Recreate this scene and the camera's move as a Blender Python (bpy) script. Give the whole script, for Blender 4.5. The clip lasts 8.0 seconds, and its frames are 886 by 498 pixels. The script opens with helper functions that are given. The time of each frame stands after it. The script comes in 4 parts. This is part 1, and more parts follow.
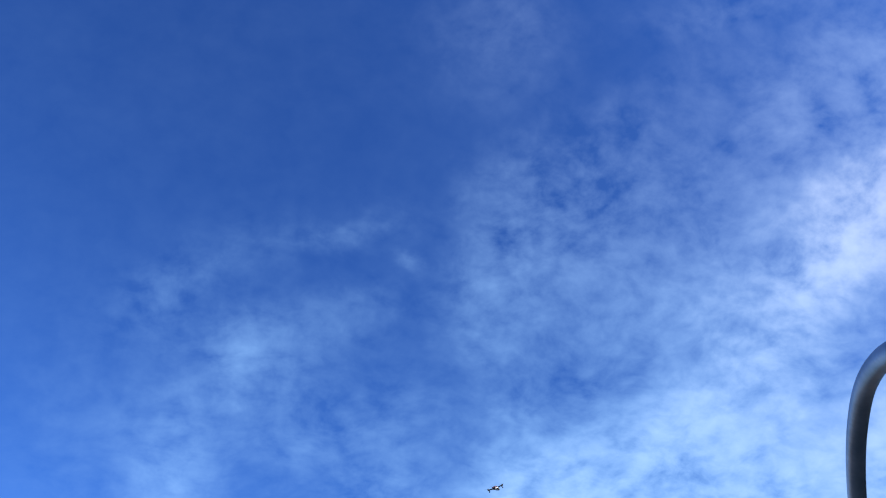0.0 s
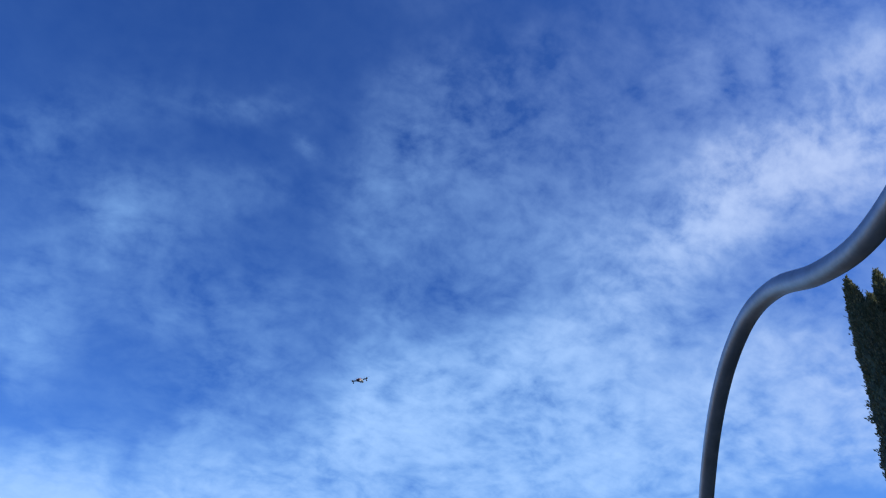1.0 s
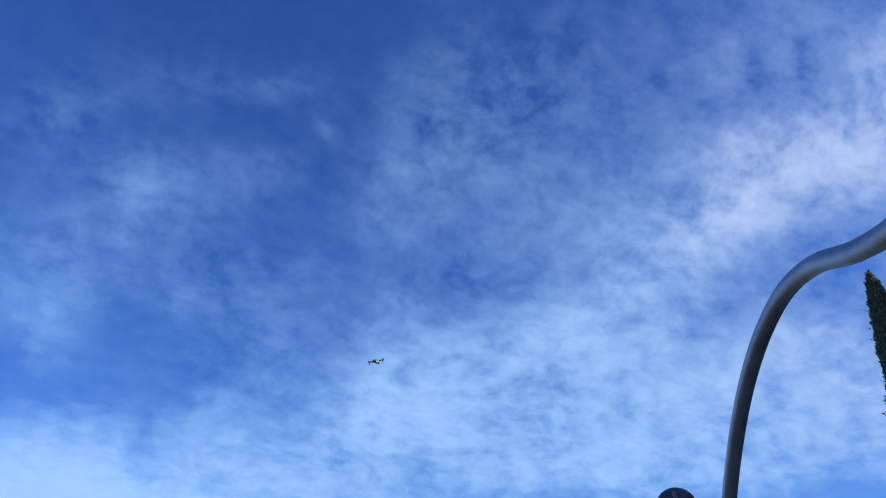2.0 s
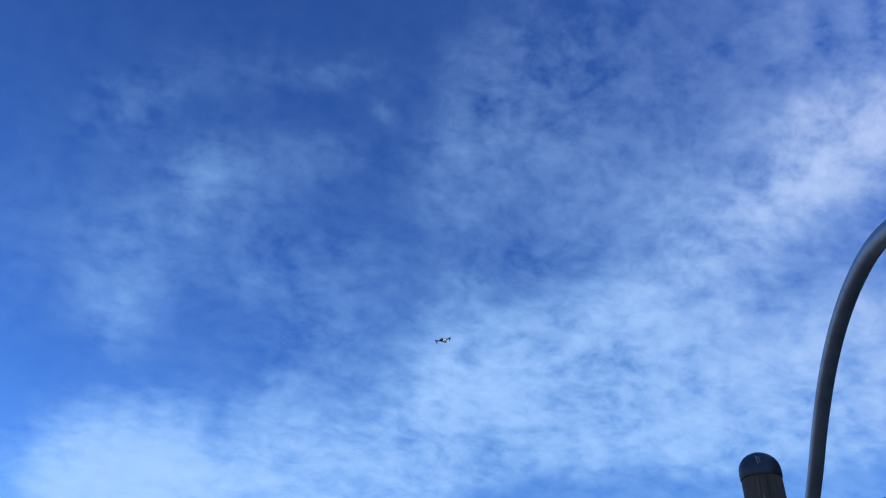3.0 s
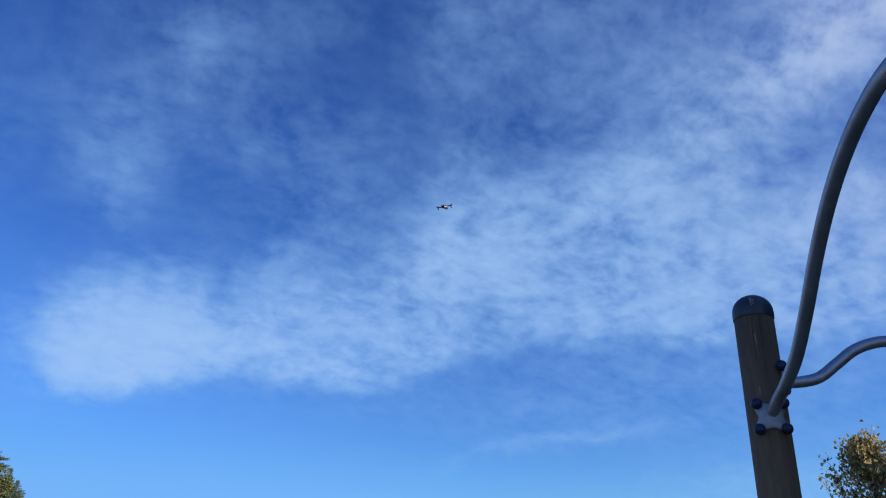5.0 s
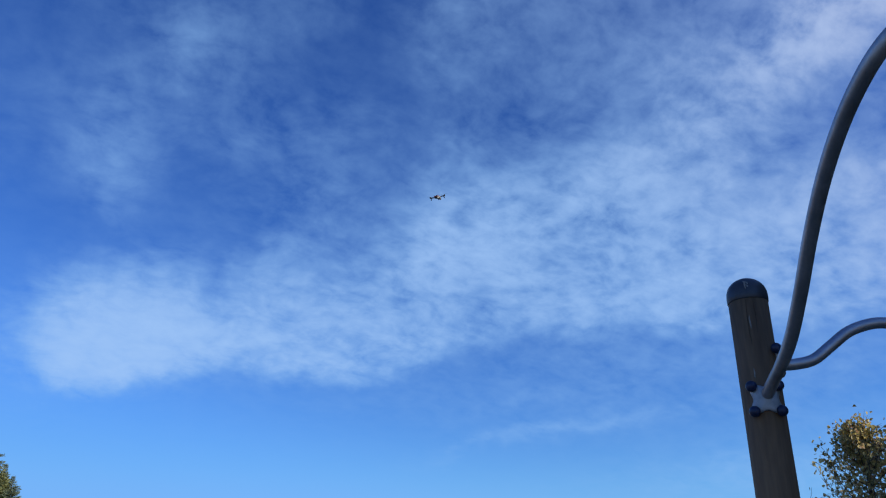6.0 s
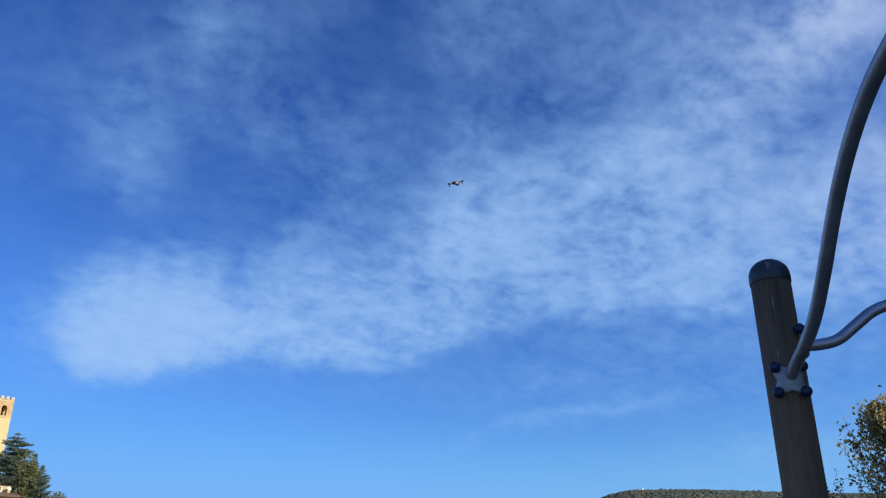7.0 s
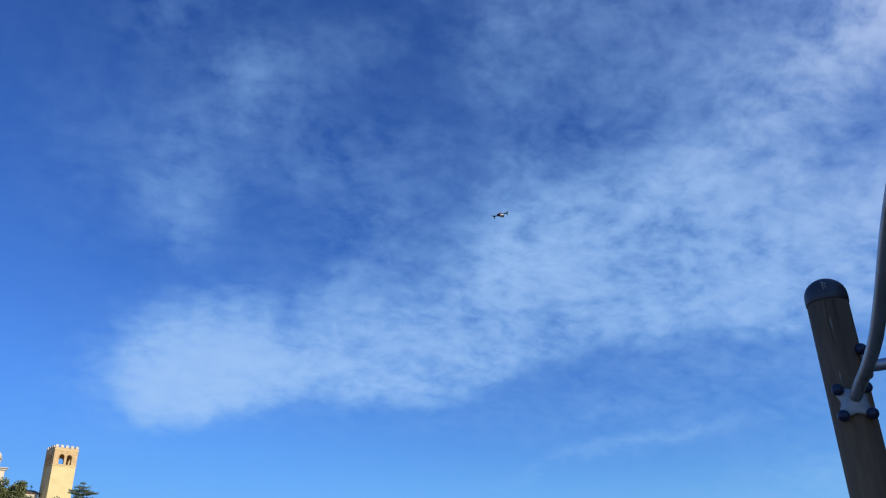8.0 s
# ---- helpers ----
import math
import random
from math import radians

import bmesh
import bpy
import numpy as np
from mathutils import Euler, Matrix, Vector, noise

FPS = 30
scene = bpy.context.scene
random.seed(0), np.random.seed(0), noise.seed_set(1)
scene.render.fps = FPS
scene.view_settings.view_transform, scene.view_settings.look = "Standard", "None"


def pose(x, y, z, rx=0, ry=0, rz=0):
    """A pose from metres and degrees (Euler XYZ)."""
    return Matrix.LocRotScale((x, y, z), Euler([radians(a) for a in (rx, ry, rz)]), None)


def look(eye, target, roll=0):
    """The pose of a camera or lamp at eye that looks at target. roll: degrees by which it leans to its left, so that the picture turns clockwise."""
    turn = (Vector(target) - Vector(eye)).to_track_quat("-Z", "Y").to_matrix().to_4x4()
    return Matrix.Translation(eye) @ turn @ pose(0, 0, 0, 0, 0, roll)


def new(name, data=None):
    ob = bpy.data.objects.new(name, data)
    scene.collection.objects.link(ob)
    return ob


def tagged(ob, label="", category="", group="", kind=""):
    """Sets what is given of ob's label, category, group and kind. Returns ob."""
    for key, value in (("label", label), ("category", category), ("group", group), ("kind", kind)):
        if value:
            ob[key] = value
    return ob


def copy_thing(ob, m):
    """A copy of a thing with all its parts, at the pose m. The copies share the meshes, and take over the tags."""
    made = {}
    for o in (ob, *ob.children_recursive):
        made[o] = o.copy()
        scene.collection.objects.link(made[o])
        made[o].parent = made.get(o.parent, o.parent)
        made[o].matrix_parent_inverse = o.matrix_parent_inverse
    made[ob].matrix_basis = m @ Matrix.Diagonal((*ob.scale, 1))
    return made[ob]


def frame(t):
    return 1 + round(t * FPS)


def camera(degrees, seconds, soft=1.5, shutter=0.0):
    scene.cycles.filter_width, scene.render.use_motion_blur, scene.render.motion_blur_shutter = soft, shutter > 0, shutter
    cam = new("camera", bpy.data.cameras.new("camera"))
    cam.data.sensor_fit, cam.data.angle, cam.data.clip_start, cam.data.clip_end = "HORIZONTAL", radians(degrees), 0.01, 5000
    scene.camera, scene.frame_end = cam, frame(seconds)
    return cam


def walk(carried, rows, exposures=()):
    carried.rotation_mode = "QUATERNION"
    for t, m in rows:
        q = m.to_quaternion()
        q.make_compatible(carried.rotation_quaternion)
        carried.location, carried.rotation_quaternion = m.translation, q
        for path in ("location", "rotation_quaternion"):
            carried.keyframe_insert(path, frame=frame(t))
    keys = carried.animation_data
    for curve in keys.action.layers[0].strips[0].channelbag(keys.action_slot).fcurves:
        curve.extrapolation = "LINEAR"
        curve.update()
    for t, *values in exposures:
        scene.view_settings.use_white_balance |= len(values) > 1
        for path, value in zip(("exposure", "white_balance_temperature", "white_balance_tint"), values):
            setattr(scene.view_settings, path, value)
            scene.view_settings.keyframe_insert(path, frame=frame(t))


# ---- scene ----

# ---------------------------------------------------------------- camera
cam = camera(57.0, 8.0, soft=1.2)
# seconds, x, y, z, yaw, pitch, roll
WAY = (
    (0.0, 0.184, -0.050, 1.833, 1.46, 43.57, -6.93),
    (0.2, 0.174, -0.062, 1.826, -2.42, 41.53, -6.35),
    (0.5, 0.146, -0.052, 1.828, -6.11, 39.46, -5.05),
    (0.7, 0.120, -0.052, 1.804, -6.97, 38.08, -4.04),
    (1.0, 0.099, -0.036, 1.780, -7.58, 36.13, -2.81),
    (1.2, 0.090, -0.030, 1.764, -7.81, 35.40, -2.15),
    (2.3, 0.053, -0.029, 1.741, -5.34, 35.04, 0.11),
    (2.5, 0.050, -0.028, 1.733, -4.59, 34.87, 0.19),
    (3.0, 0.013, -0.045, 1.703, -0.84, 33.70, 0.78),
    (3.2, -0.002, -0.036, 1.682, 0.88, 32.63, 1.02),
    (3.5, -0.024, -0.021, 1.649, 1.93, 30.40, 1.02),
    (3.8, -0.024, -0.021, 1.636, 1.12, 28.29, 1.10),
    (4.0, -0.019, -0.021, 1.627, 0.16, 27.22, 1.11),
    (4.5, 0.006, -0.013, 1.621, -0.83, 25.43, 1.30),
    (4.7, 0.006, -0.012, 1.618, -0.92, 25.01, 1.35),
    (5.8, 0.004, 0.003, 1.606, -1.17, 24.34, 0.99),
    (6.0, 0.005, 0.005, 1.603, -1.45, 24.08, 0.51),
    (6.5, 0.014, 0.013, 1.598, -1.27, 23.48, -0.24),
    (7.0, 0.002, 0.000, 1.600, 0.00, 23.09, 0.14),
    (7.4, 0.007, -0.006, 1.603, 0.33, 23.31, -0.19),
    (7.8, 0.006, -0.016, 1.605, 1.33, 24.16, -1.01),
    (8.0, 0.004, -0.021, 1.606, 3.63, 25.43, -1.26),
)


def aimed(x, y, z, yaw, pitch, roll):
    """A camera that looks yaw degrees left of +y and pitch degrees up, and leans by roll."""
    return pose(x, y, z, 0, 0, yaw) @ pose(0, 0, 0, 90 + pitch) @ pose(0, 0, 0, 0, 0, roll)


walk(cam, [(row[0], aimed(*row[1:])) for row in WAY], exposures=((0.0, 0.52), (0.5, 0.38), (1.2, 0.26), (2.5, 0.25), (3.2, 0.22), (3.5, 0.14), (3.8, 0.02), (4.0, -0.07), (4.5, 0.0), (5.8, 0.0), (8.0, 0.0)))

# ---------------------------------------------------------------- sun, sky and clouds
SUN_AZ, SUN_EL = 112.0, 27.0


def polar(az, dist, z=0.0):
    """A place at az degrees right of +y."""
    return Vector((math.sin(radians(az)) * dist, math.cos(radians(az)) * dist, z))


sun_way = polar(SUN_AZ, math.cos(radians(SUN_EL)), math.sin(radians(SUN_EL)))
lamp = bpy.data.lights.new("sun", "SUN")
lamp.energy, lamp.angle, lamp.color = 5.0, radians(0.5), (1.0, 0.93, 0.80)
new("sun", lamp).matrix_world = look(sun_way * 50, (0, 0, 0))

world = bpy.data.worlds.new("sky")
scene.world = world
world.use_nodes = True
wt = world.node_tree
wt.nodes.clear()


def wn(kind, **inputs):
    """A node of the sky, with its inputs by index (i0, i1 ...), each a value or a socket."""
    n = wt.nodes.new(kind)
    for k, v in inputs.items():
        if k[0] == "i" and k[1:].isdigit():
            if isinstance(v, bpy.types.NodeSocket):
                wt.links.new(v, n.inputs[int(k[1:])])
            else:
                n.inputs[int(k[1:])].default_value = v
    return n


def wmath(op, a, b=0.0):
    n = wn("ShaderNodeMath", i0=a, i1=b)
    n.operation = op
    return n.outputs[0]


def wdot(a, b):
    n = wn("ShaderNodeVectorMath", i0=a, i1=b)
    n.operation = "DOT_PRODUCT"
    return n.outputs["Value"]


def wnoise(vector, scale, detail, rough):
    n = wn("ShaderNodeTexNoise")
    wt.links.new(vector, n.inputs["Vector"])
    n.inputs["Scale"].default_value, n.inputs["Detail"].default_value = scale, detail
    n.inputs["Roughness"].default_value = rough
    return n


way = wn("ShaderNodeTexCoord").outputs["Generated"]
tilt = radians(30)
ahead = wmath("MAXIMUM", wdot(way, (0, math.cos(tilt), math.sin(tilt))), 0.12)
across = wmath("DIVIDE", wdot(way, (1, 0, 0)), ahead)
above = wmath("DIVIDE", wdot(way, (0, -math.sin(tilt), math.cos(tilt))), ahead)
plane = wn("ShaderNodeCombineXYZ", i0=across, i1=above).outputs[0]


def bent(vec, scale, amount, detail):
    """The same places, shifted by noise, so that cloud edges turn ragged."""
    n = wnoise(vec, scale, detail, 0.6)
    off = wn("ShaderNodeVectorMath", i0=n.outputs["Color"], i1=(0.5, 0.5, 0.5))
    off.operation = "SUBTRACT"
    sc = wn("ShaderNodeVectorMath", i0=off.outputs[0])
    sc.operation = "SCALE"
    sc.inputs["Scale"].default_value = amount
    add = wn("ShaderNodeVectorMath", i0=vec, i1=sc.outputs[0])
    add.operation = "ADD"
    return add.outputs[0]


lift = wmath("ADD", wdot(way, (0, 0, 1)), 0.35)
deck = wn("ShaderNodeCombineXYZ", i0=wmath("DIVIDE", wdot(way, (1, 0, 0)), wmath("MAXIMUM", lift, 0.05)), i1=wmath("DIVIDE", wdot(way, (0, 1, 0)), wmath("MAXIMUM", lift, 0.05))).outputs[0]
field = wn("ShaderNodeSeparateXYZ", i0=bent(bent(plane, 7.0, 0.07, 3.0), 26.0, 0.030, 4.0))


def cloud(u, v, a, b, turn, weight):
    """A soft bank of cloud round (u, v), a by b, turned by so many degrees."""
    global total
    m = wn("ShaderNodeMapping", i0=wn("ShaderNodeCombineXYZ", i0=field.outputs[0], i1=field.outputs[1], i2=total).outputs[0])
    m.vector_type = "TEXTURE"
    m.inputs["Location"].default_value = (u, v, 0)
    m.inputs["Rotation"].default_value = (0, 0, radians(turn))
    m.inputs["Scale"].default_value = (a, b, 1e6)
    g = wn("ShaderNodeMath", i0=wmath("POWER", 0.45, wdot(m.outputs[0], m.outputs[0])), i1=weight, i2=total)
    g.operation = "MULTIPLY_ADD"
    total = g.outputs[0]


def edge(along, points):
    """A smooth curve through (place, height) over the sky."""
    n = wn("ShaderNodeFloatCurve")
    c = n.mapping.curves[0]
    while len(c.points) < len(points):
        c.points.new(0.5, 0.5)
    for q, (u, v) in zip(c.points, points):
        q.location = (u * 0.5 + 0.5, v + 0.5)
    n.mapping.update()
    wt.links.new(wmath("ADD", wmath("MULTIPLY", along, 0.5), 0.5), n.inputs["Value"])
    return wmath("SUBTRACT", n.outputs[0], 0.5)


def step(x, lo, hi):
    n = wn("ShaderNodeMapRange", i0=x, i1=lo, i2=hi, i3=0.0, i4=1.0)
    n.interpolation_type = "SMOOTHSTEP"
    return n.outputs[0]


# the long bank: a blunt head, a firm lower edge and a ragged, thinning upper one
rough = bent(bent(plane, 8.0, 0.060, 3.0), 30.0, 0.026, 4.0)
apart = wn("ShaderNodeSeparateXYZ", i0=rough)
fu, fv = apart.outputs[0], apart.outputs[1]
floor_v = wmath("SUBTRACT", fv, edge(fu, ((-0.9, -0.20), (-0.53, -0.240), (-0.45, -0.290), (-0.39, -0.298), (-0.34, -0.280), (-0.26, -0.272), (-0.16, -0.290), (-0.05, -0.278), (0.08, -0.232), (0.26, -0.212), (0.50, -0.200), (0.9, -0.18))))
roof_v = wmath("SUBTRACT", edge(fu, ((-0.9, -0.22), (-0.53, -0.200), (-0.47, -0.158), (-0.41, -0.124), (-0.34, -0.108), (-0.29, -0.118), (-0.265, -0.140), (-0.226, -0.118), (-0.183, -0.076), (-0.058, -0.050), (0.05, 0.020), (0.9, 0.04))), fv)
body = wmath("MULTIPLY", step(floor_v, -0.004, 0.040), step(roof_v, -0.020, 0.110))
body = wmath("MULTIPLY", body, step(fu, -0.55, -0.43))
head = wmath("SUBTRACT", 1.0, step(fu, -0.34, -0.08))
# the high field: it begins along a ragged side and thins out upwards
side_u = wmath("SUBTRACT", fu, edge(fv, ((-0.5, -0.06), (-0.06, -0.065), (0.024, -0.020), (0.053, -0.015), (0.136, -0.058), (0.215, -0.035), (0.303, -0.005), (0.35, 0.045), (0.40, 0.16), (0.49, 0.27), (0.60, 0.33), (0.9, 0.40))))
field_on = wmath("MULTIPLY", step(side_u, -0.020, 0.100), step(floor_v, 0.04, 0.16))
total = wmath("ADD", wmath("MULTIPLY", body, wmath("ADD", wmath("MULTIPLY", head, 0.45), 0.78)), wmath("MULTIPLY", field_on, wmath("SUBTRACT", 0.185, wmath("MULTIPLY", step(fv, 0.20, 0.44), 0.12))))
# the bright ridge that climbs away from the bank
cloud(0.042, -0.113, 0.09, 0.032, 8, 0.14)
cloud(0.101, -0.051, 0.062, 0.035, 25, 0.03)
cloud(0.191, -0.064, 0.089, 0.039, 30, 0.04)
cloud(0.251, 0.008, 0.064, 0.031, 20, 0.15)
cloud(0.3, 0.069, 0.03, 0.048, 10, 0.26)
cloud(0.359, 0.059, 0.047, 0.041, 20, 0.16)
cloud(0.43, 0.123, 0.072, 0.041, 36, 0.42)
cloud(0.482, 0.153, 0.052, 0.048, 30, 0.32)
cloud(0.359, -0.095, 0.197, 0.028, -8, 0.05)
cloud(0.485, -0.119, 0.096, 0.032, 10, 0.09)
cloud(0.277, -0.155, 0.153, 0.029, 6, 0.13)
cloud(0.024, 0.001, 0.038, 0.041, 30, 0.09)
cloud(0.659, 0.269, 0.147, 0.071, 35, 0.92)
cloud(0.497, 0.239, 0.104, 0.037, 17, 0.36)
cloud(0.419, 0.147, 0.117, 0.043, 26, 0.36)
cloud(0.336, 0.062, 0.09, 0.035, 30, 0.12)
cloud(0.486, 0.221, 0.082, 0.04, 31, 0.3)
cloud(0.263, 0.131, 0.097, 0.036, 21, 0.13)
cloud(0.346, 0.063, 0.063, 0.039, 21, 0.16)
# the blunt head of the bank
cloud(-0.39, -0.207, 0.107, 0.046, 12, 0.52)
cloud(-0.378, -0.259, 0.078, 0.019, -2, 0.26)
cloud(-0.445, -0.171, 0.064, 0.028, 25, 0.22)
cloud(-0.366, -0.143, 0.077, 0.025, 5, 0.14)
cloud(-0.338, -0.125, 0.056, 0.018, 0, 0.1)
cloud(-0.25, -0.217, 0.099, 0.036, 5, 0.26)
cloud(-0.116, -0.235, 0.106, 0.029, 5, 0.12)
cloud(-0.249, -0.258, 0.07, 0.014, 3, 0.32)
# thinner wisps of the high field
cloud(0.047, 0.188, 0.079, 0.056, 32, 0.03)
cloud(0.037, 0.318, 0.059, 0.029, 43, 0.03)
cloud(0.093, 0.369, 0.067, 0.022, 33, 0.05)
cloud(0.16, 0.302, 0.089, 0.033, 18, 0.05)
cloud(0.453, 0.339, 0.048, 0.075, 22, 0.1)
cloud(0.652, 0.381, 0.111, 0.046, 40, 0.38)
cloud(0.19, 0.093, 0.132, 0.042, 16, 0.08)
cloud(0.356, 0.517, 0.075, 0.025, 2, 0.08)
cloud(0.532, 0.407, 0.095, 0.051, 32, 0.2)
# gaps where the blue looks through
cloud(0.153, 0.092, 0.087, 0.054, 25, -0.09)
cloud(0.189, 0.028, 0.047, 0.024, 20, -0.07)
cloud(-0.1, -0.107, 0.049, 0.02, 15, -0.22)
cloud(0.069, -0.006, 0.041, 0.021, 20, -0.14)
cloud(0.377, -0.033, 0.103, 0.029, 5, -0.26)
cloud(0.436, 0.022, 0.06, 0.024, 20, -0.1)
cloud(-0.208, -0.248, 0.039, 0.009, 18, -0.34)
cloud(-0.165, -0.231, 0.043, 0.008, 10, -0.3)
cloud(0.079, 0.065, 0.041, 0.041, 20, -0.05)
# thin veils on the clear side
cloud(-0.298, 0.108, 0.018, 0.033, 20, 0.16)
cloud(-0.234, 0.098, 0.068, 0.04, 10, 0.12)
cloud(-0.307, 0.144, 0.082, 0.039, 19, 0.07)
cloud(-0.374, 0.007, 0.045, 0.048, 0, 0.15)
cloud(-0.381, 0.078, 0.054, 0.034, 0, 0.08)
cloud(-0.369, -0.048, 0.035, 0.034, 10, 0.09)
cloud(-0.195, 0.021, 0.055, 0.027, 10, 0.06)
cloud(-0.12, -0.037, 0.042, 0.028, 10, 0.08)
cloud(-0.078, 0.031, 0.082, 0.068, 20, 0.06)
cloud(-0.169, -0.065, 0.118, 0.056, 10, 0.08)
cloud(-0.13, -0.003, 0.114, 0.06, 11, 0.07)
cloud(-0.494, 0.077, 0.082, 0.123, 0, 0.05)
cloud(-0.282, 0.145, 0.027, 0.024, 34, 0.07)
cloud(-0.158, 0.167, 0.081, 0.035, 7, 0.09)
cloud(-0.143, 0.28, 0.069, 0.02, -2, 0.1)
cloud(-0.065, 0.232, 0.018, 0.011, -39, 0.16)
cloud(-0.315, 0.261, 0.086, 0.042, 13, 0.07)
cloud(-0.377, 0.213, 0.052, 0.048, 13, 0.08)
cloud(-0.364, 0.025, 0.076, 0.04, 12, 0.08)
cloud(-0.375, 0.091, 0.057, 0.033, 2, 0.05)
cloud(-0.198, 0.042, 0.106, 0.034, 6, 0.07)
cloud(0.105, 0.515, 0.07, 0.072, 23, 0.09)
cloud(-0.274, 0.155, 0.042, 0.036, 12, 0.1)
cloud(-0.381, 0.012, 0.067, 0.04, 12, 0.1)
# low streaks under the bank
cloud(0.105, -0.344, 0.079, 0.009, 15, 0.2)
cloud(0.233, -0.315, 0.092, 0.009, 9, 0.21)
cloud(0.126, -0.292, 0.064, 0.009, 8, 0.08)
cloud(0.479, -0.373, 0.107, 0.034, 9, 0.28)
cloud(0.365, -0.395, 0.136, 0.034, 6, 0.1)
cloud(0.364, -0.205, 0.211, 0.032, 3, 0.18)
cloud(0.125, -0.263, 0.318, 0.055, 3, 0.09)
cloud(0.514, -0.248, 0.106, 0.059, 5, 0.13)
cloud(0.317, -0.274, 0.184, 0.055, 2, 0.07)

# mottling, laid out on the cloud deck so that it shrinks and flattens towards the horizon
tufts = wn("ShaderNodeMapping", i0=bent(deck, 6.0, 0.06, 2.0))
tufts.vector_type = "TEXTURE"
tufts.inputs["Rotation"].default_value = (0, 0, radians(25))
tufts.inputs["Scale"].default_value = (0.85, 0.74, 1.0)
lumps = wnoise(tufts.outputs[0], 5.2, 3.0, 0.55).outputs["Fac"]
flocks = wnoise(tufts.outputs[0], 20.0, 5.0, 0.60).outputs["Fac"]
creases = wmath("ABSOLUTE", wmath("SUBTRACT", wnoise(tufts.outputs[0], 12.5, 3.0, 0.55).outputs["Fac"], 0.5))
mottle = wmath("ADD", wmath("MULTIPLY", wmath("SUBTRACT", lumps, 0.5), 2.0), wmath("MULTIPLY", wmath("SUBTRACT", flocks, 0.5), 1.8))
mottle = wmath("ADD", mottle, wmath("MULTIPLY", wmath("SUBTRACT", creases, 0.09), 1.3))
wisps = wnoise(bent(plane, 14.0, 0.035, 2.0), 30.0, 4.0, 0.58).outputs["Fac"]
mottle = wmath("ADD", mottle, wmath("MULTIPLY", wmath("SUBTRACT", wisps, 0.5), wmath("MULTIPLY", step(above, -0.05, 0.20), 1.25)))
calm = wmath("SUBTRACT", 1.0, wmath("MULTIPLY", wmath("MULTIPLY", head, body), 0.55))
# thin cloud breaks up more than thick
calm = wmath("MULTIPLY", calm, wmath("SUBTRACT", 1.55, wmath("MULTIPLY", step(total, 0.05, 0.55), 0.5)))
mottle = wmath("MULTIPLY", mottle, calm)
mass = wmath("MULTIPLY", wmath("MAXIMUM", wmath("ADD", total, 0.012), 0.0), wmath("MAXIMUM", wmath("ADD", mottle, 1.0), 0.05))
opacity = wmath("SUBTRACT", 1.0, wmath("POWER", 2.718, wmath("MULTIPLY", mass, -1.15)))

sky = wn("ShaderNodeTexSky")
sky.sky_type, sky.sun_disc = "NISHITA", False
sky.sun_elevation, sky.sun_rotation = radians(SUN_EL), radians(SUN_AZ)
sky.altitude, sky.air_density, sky.dust_density, sky.ozone_density = 100, 1.0, 0.4, 4.0
# a deep dry blue: red and green fall off against blue, which levels out towards the horizon
split = wn("ShaderNodeSeparateColor", i0=sky.outputs[0])
blue = wn("ShaderNodeMath", i0=wmath("MULTIPLY", wmath("POWER", wmath("DIVIDE", split.outputs[2], 3.9), 1.2), 6.15), i1=9.4, i2=2.0)
blue.operation = "SMOOTH_MIN"
ratios = [wmath("MULTIPLY", wmath("POWER", wmath("DIVIDE", split.outputs[i], split.outputs[2]), k), blue.outputs[0]) for i, k in ((0, 1.99), (1, 1.97))]
red = wn("ShaderNodeMath", i0=ratios[0], i1=1.85, i2=0.7)
green = wn("ShaderNodeMath", i0=ratios[1], i1=4.55, i2=1.1)
red.operation = green.operation = "SMOOTH_MIN"
deep = wn("ShaderNodeCombineColor", i0=red.outputs[0], i1=green.outputs[0], i2=blue.outputs[0])
# thin cloud takes the sky's blue; thick cloud is whiter, and warmer towards the sun's side
sunward = step(wmath("ADD", wmath("MULTIPLY", across, 0.8), above), 0.0, 0.75)


def blend(fac, a, b):
    n = wn("ShaderNodeMix")
    n.data_type = "RGBA"
    for sock, v in (("Factor", fac), ("A", a), ("B", b)):
        if isinstance(v, bpy.types.NodeSocket):
            wt.links.new(v, n.inputs[sock])
        else:
            n.inputs[sock].default_value = v
    return n.outputs["Result"]


thin = blend(sunward, (2.7, 5.1, 9.0, 1), (2.9, 4.3, 7.6, 1))
thick = blend(sunward, (3.5, 5.65, 9.3, 1), (4.4, 5.5, 8.2, 1))
mixed = blend(opacity, deep.outputs[0], blend(step(opacity, 0.35, 0.95), thin, thick))
daylight = wn("ShaderNodeBackground", i0=mixed, i1=0.1)
wt.links.new(daylight.outputs[0], wn("ShaderNodeOutputWorld").inputs[0])


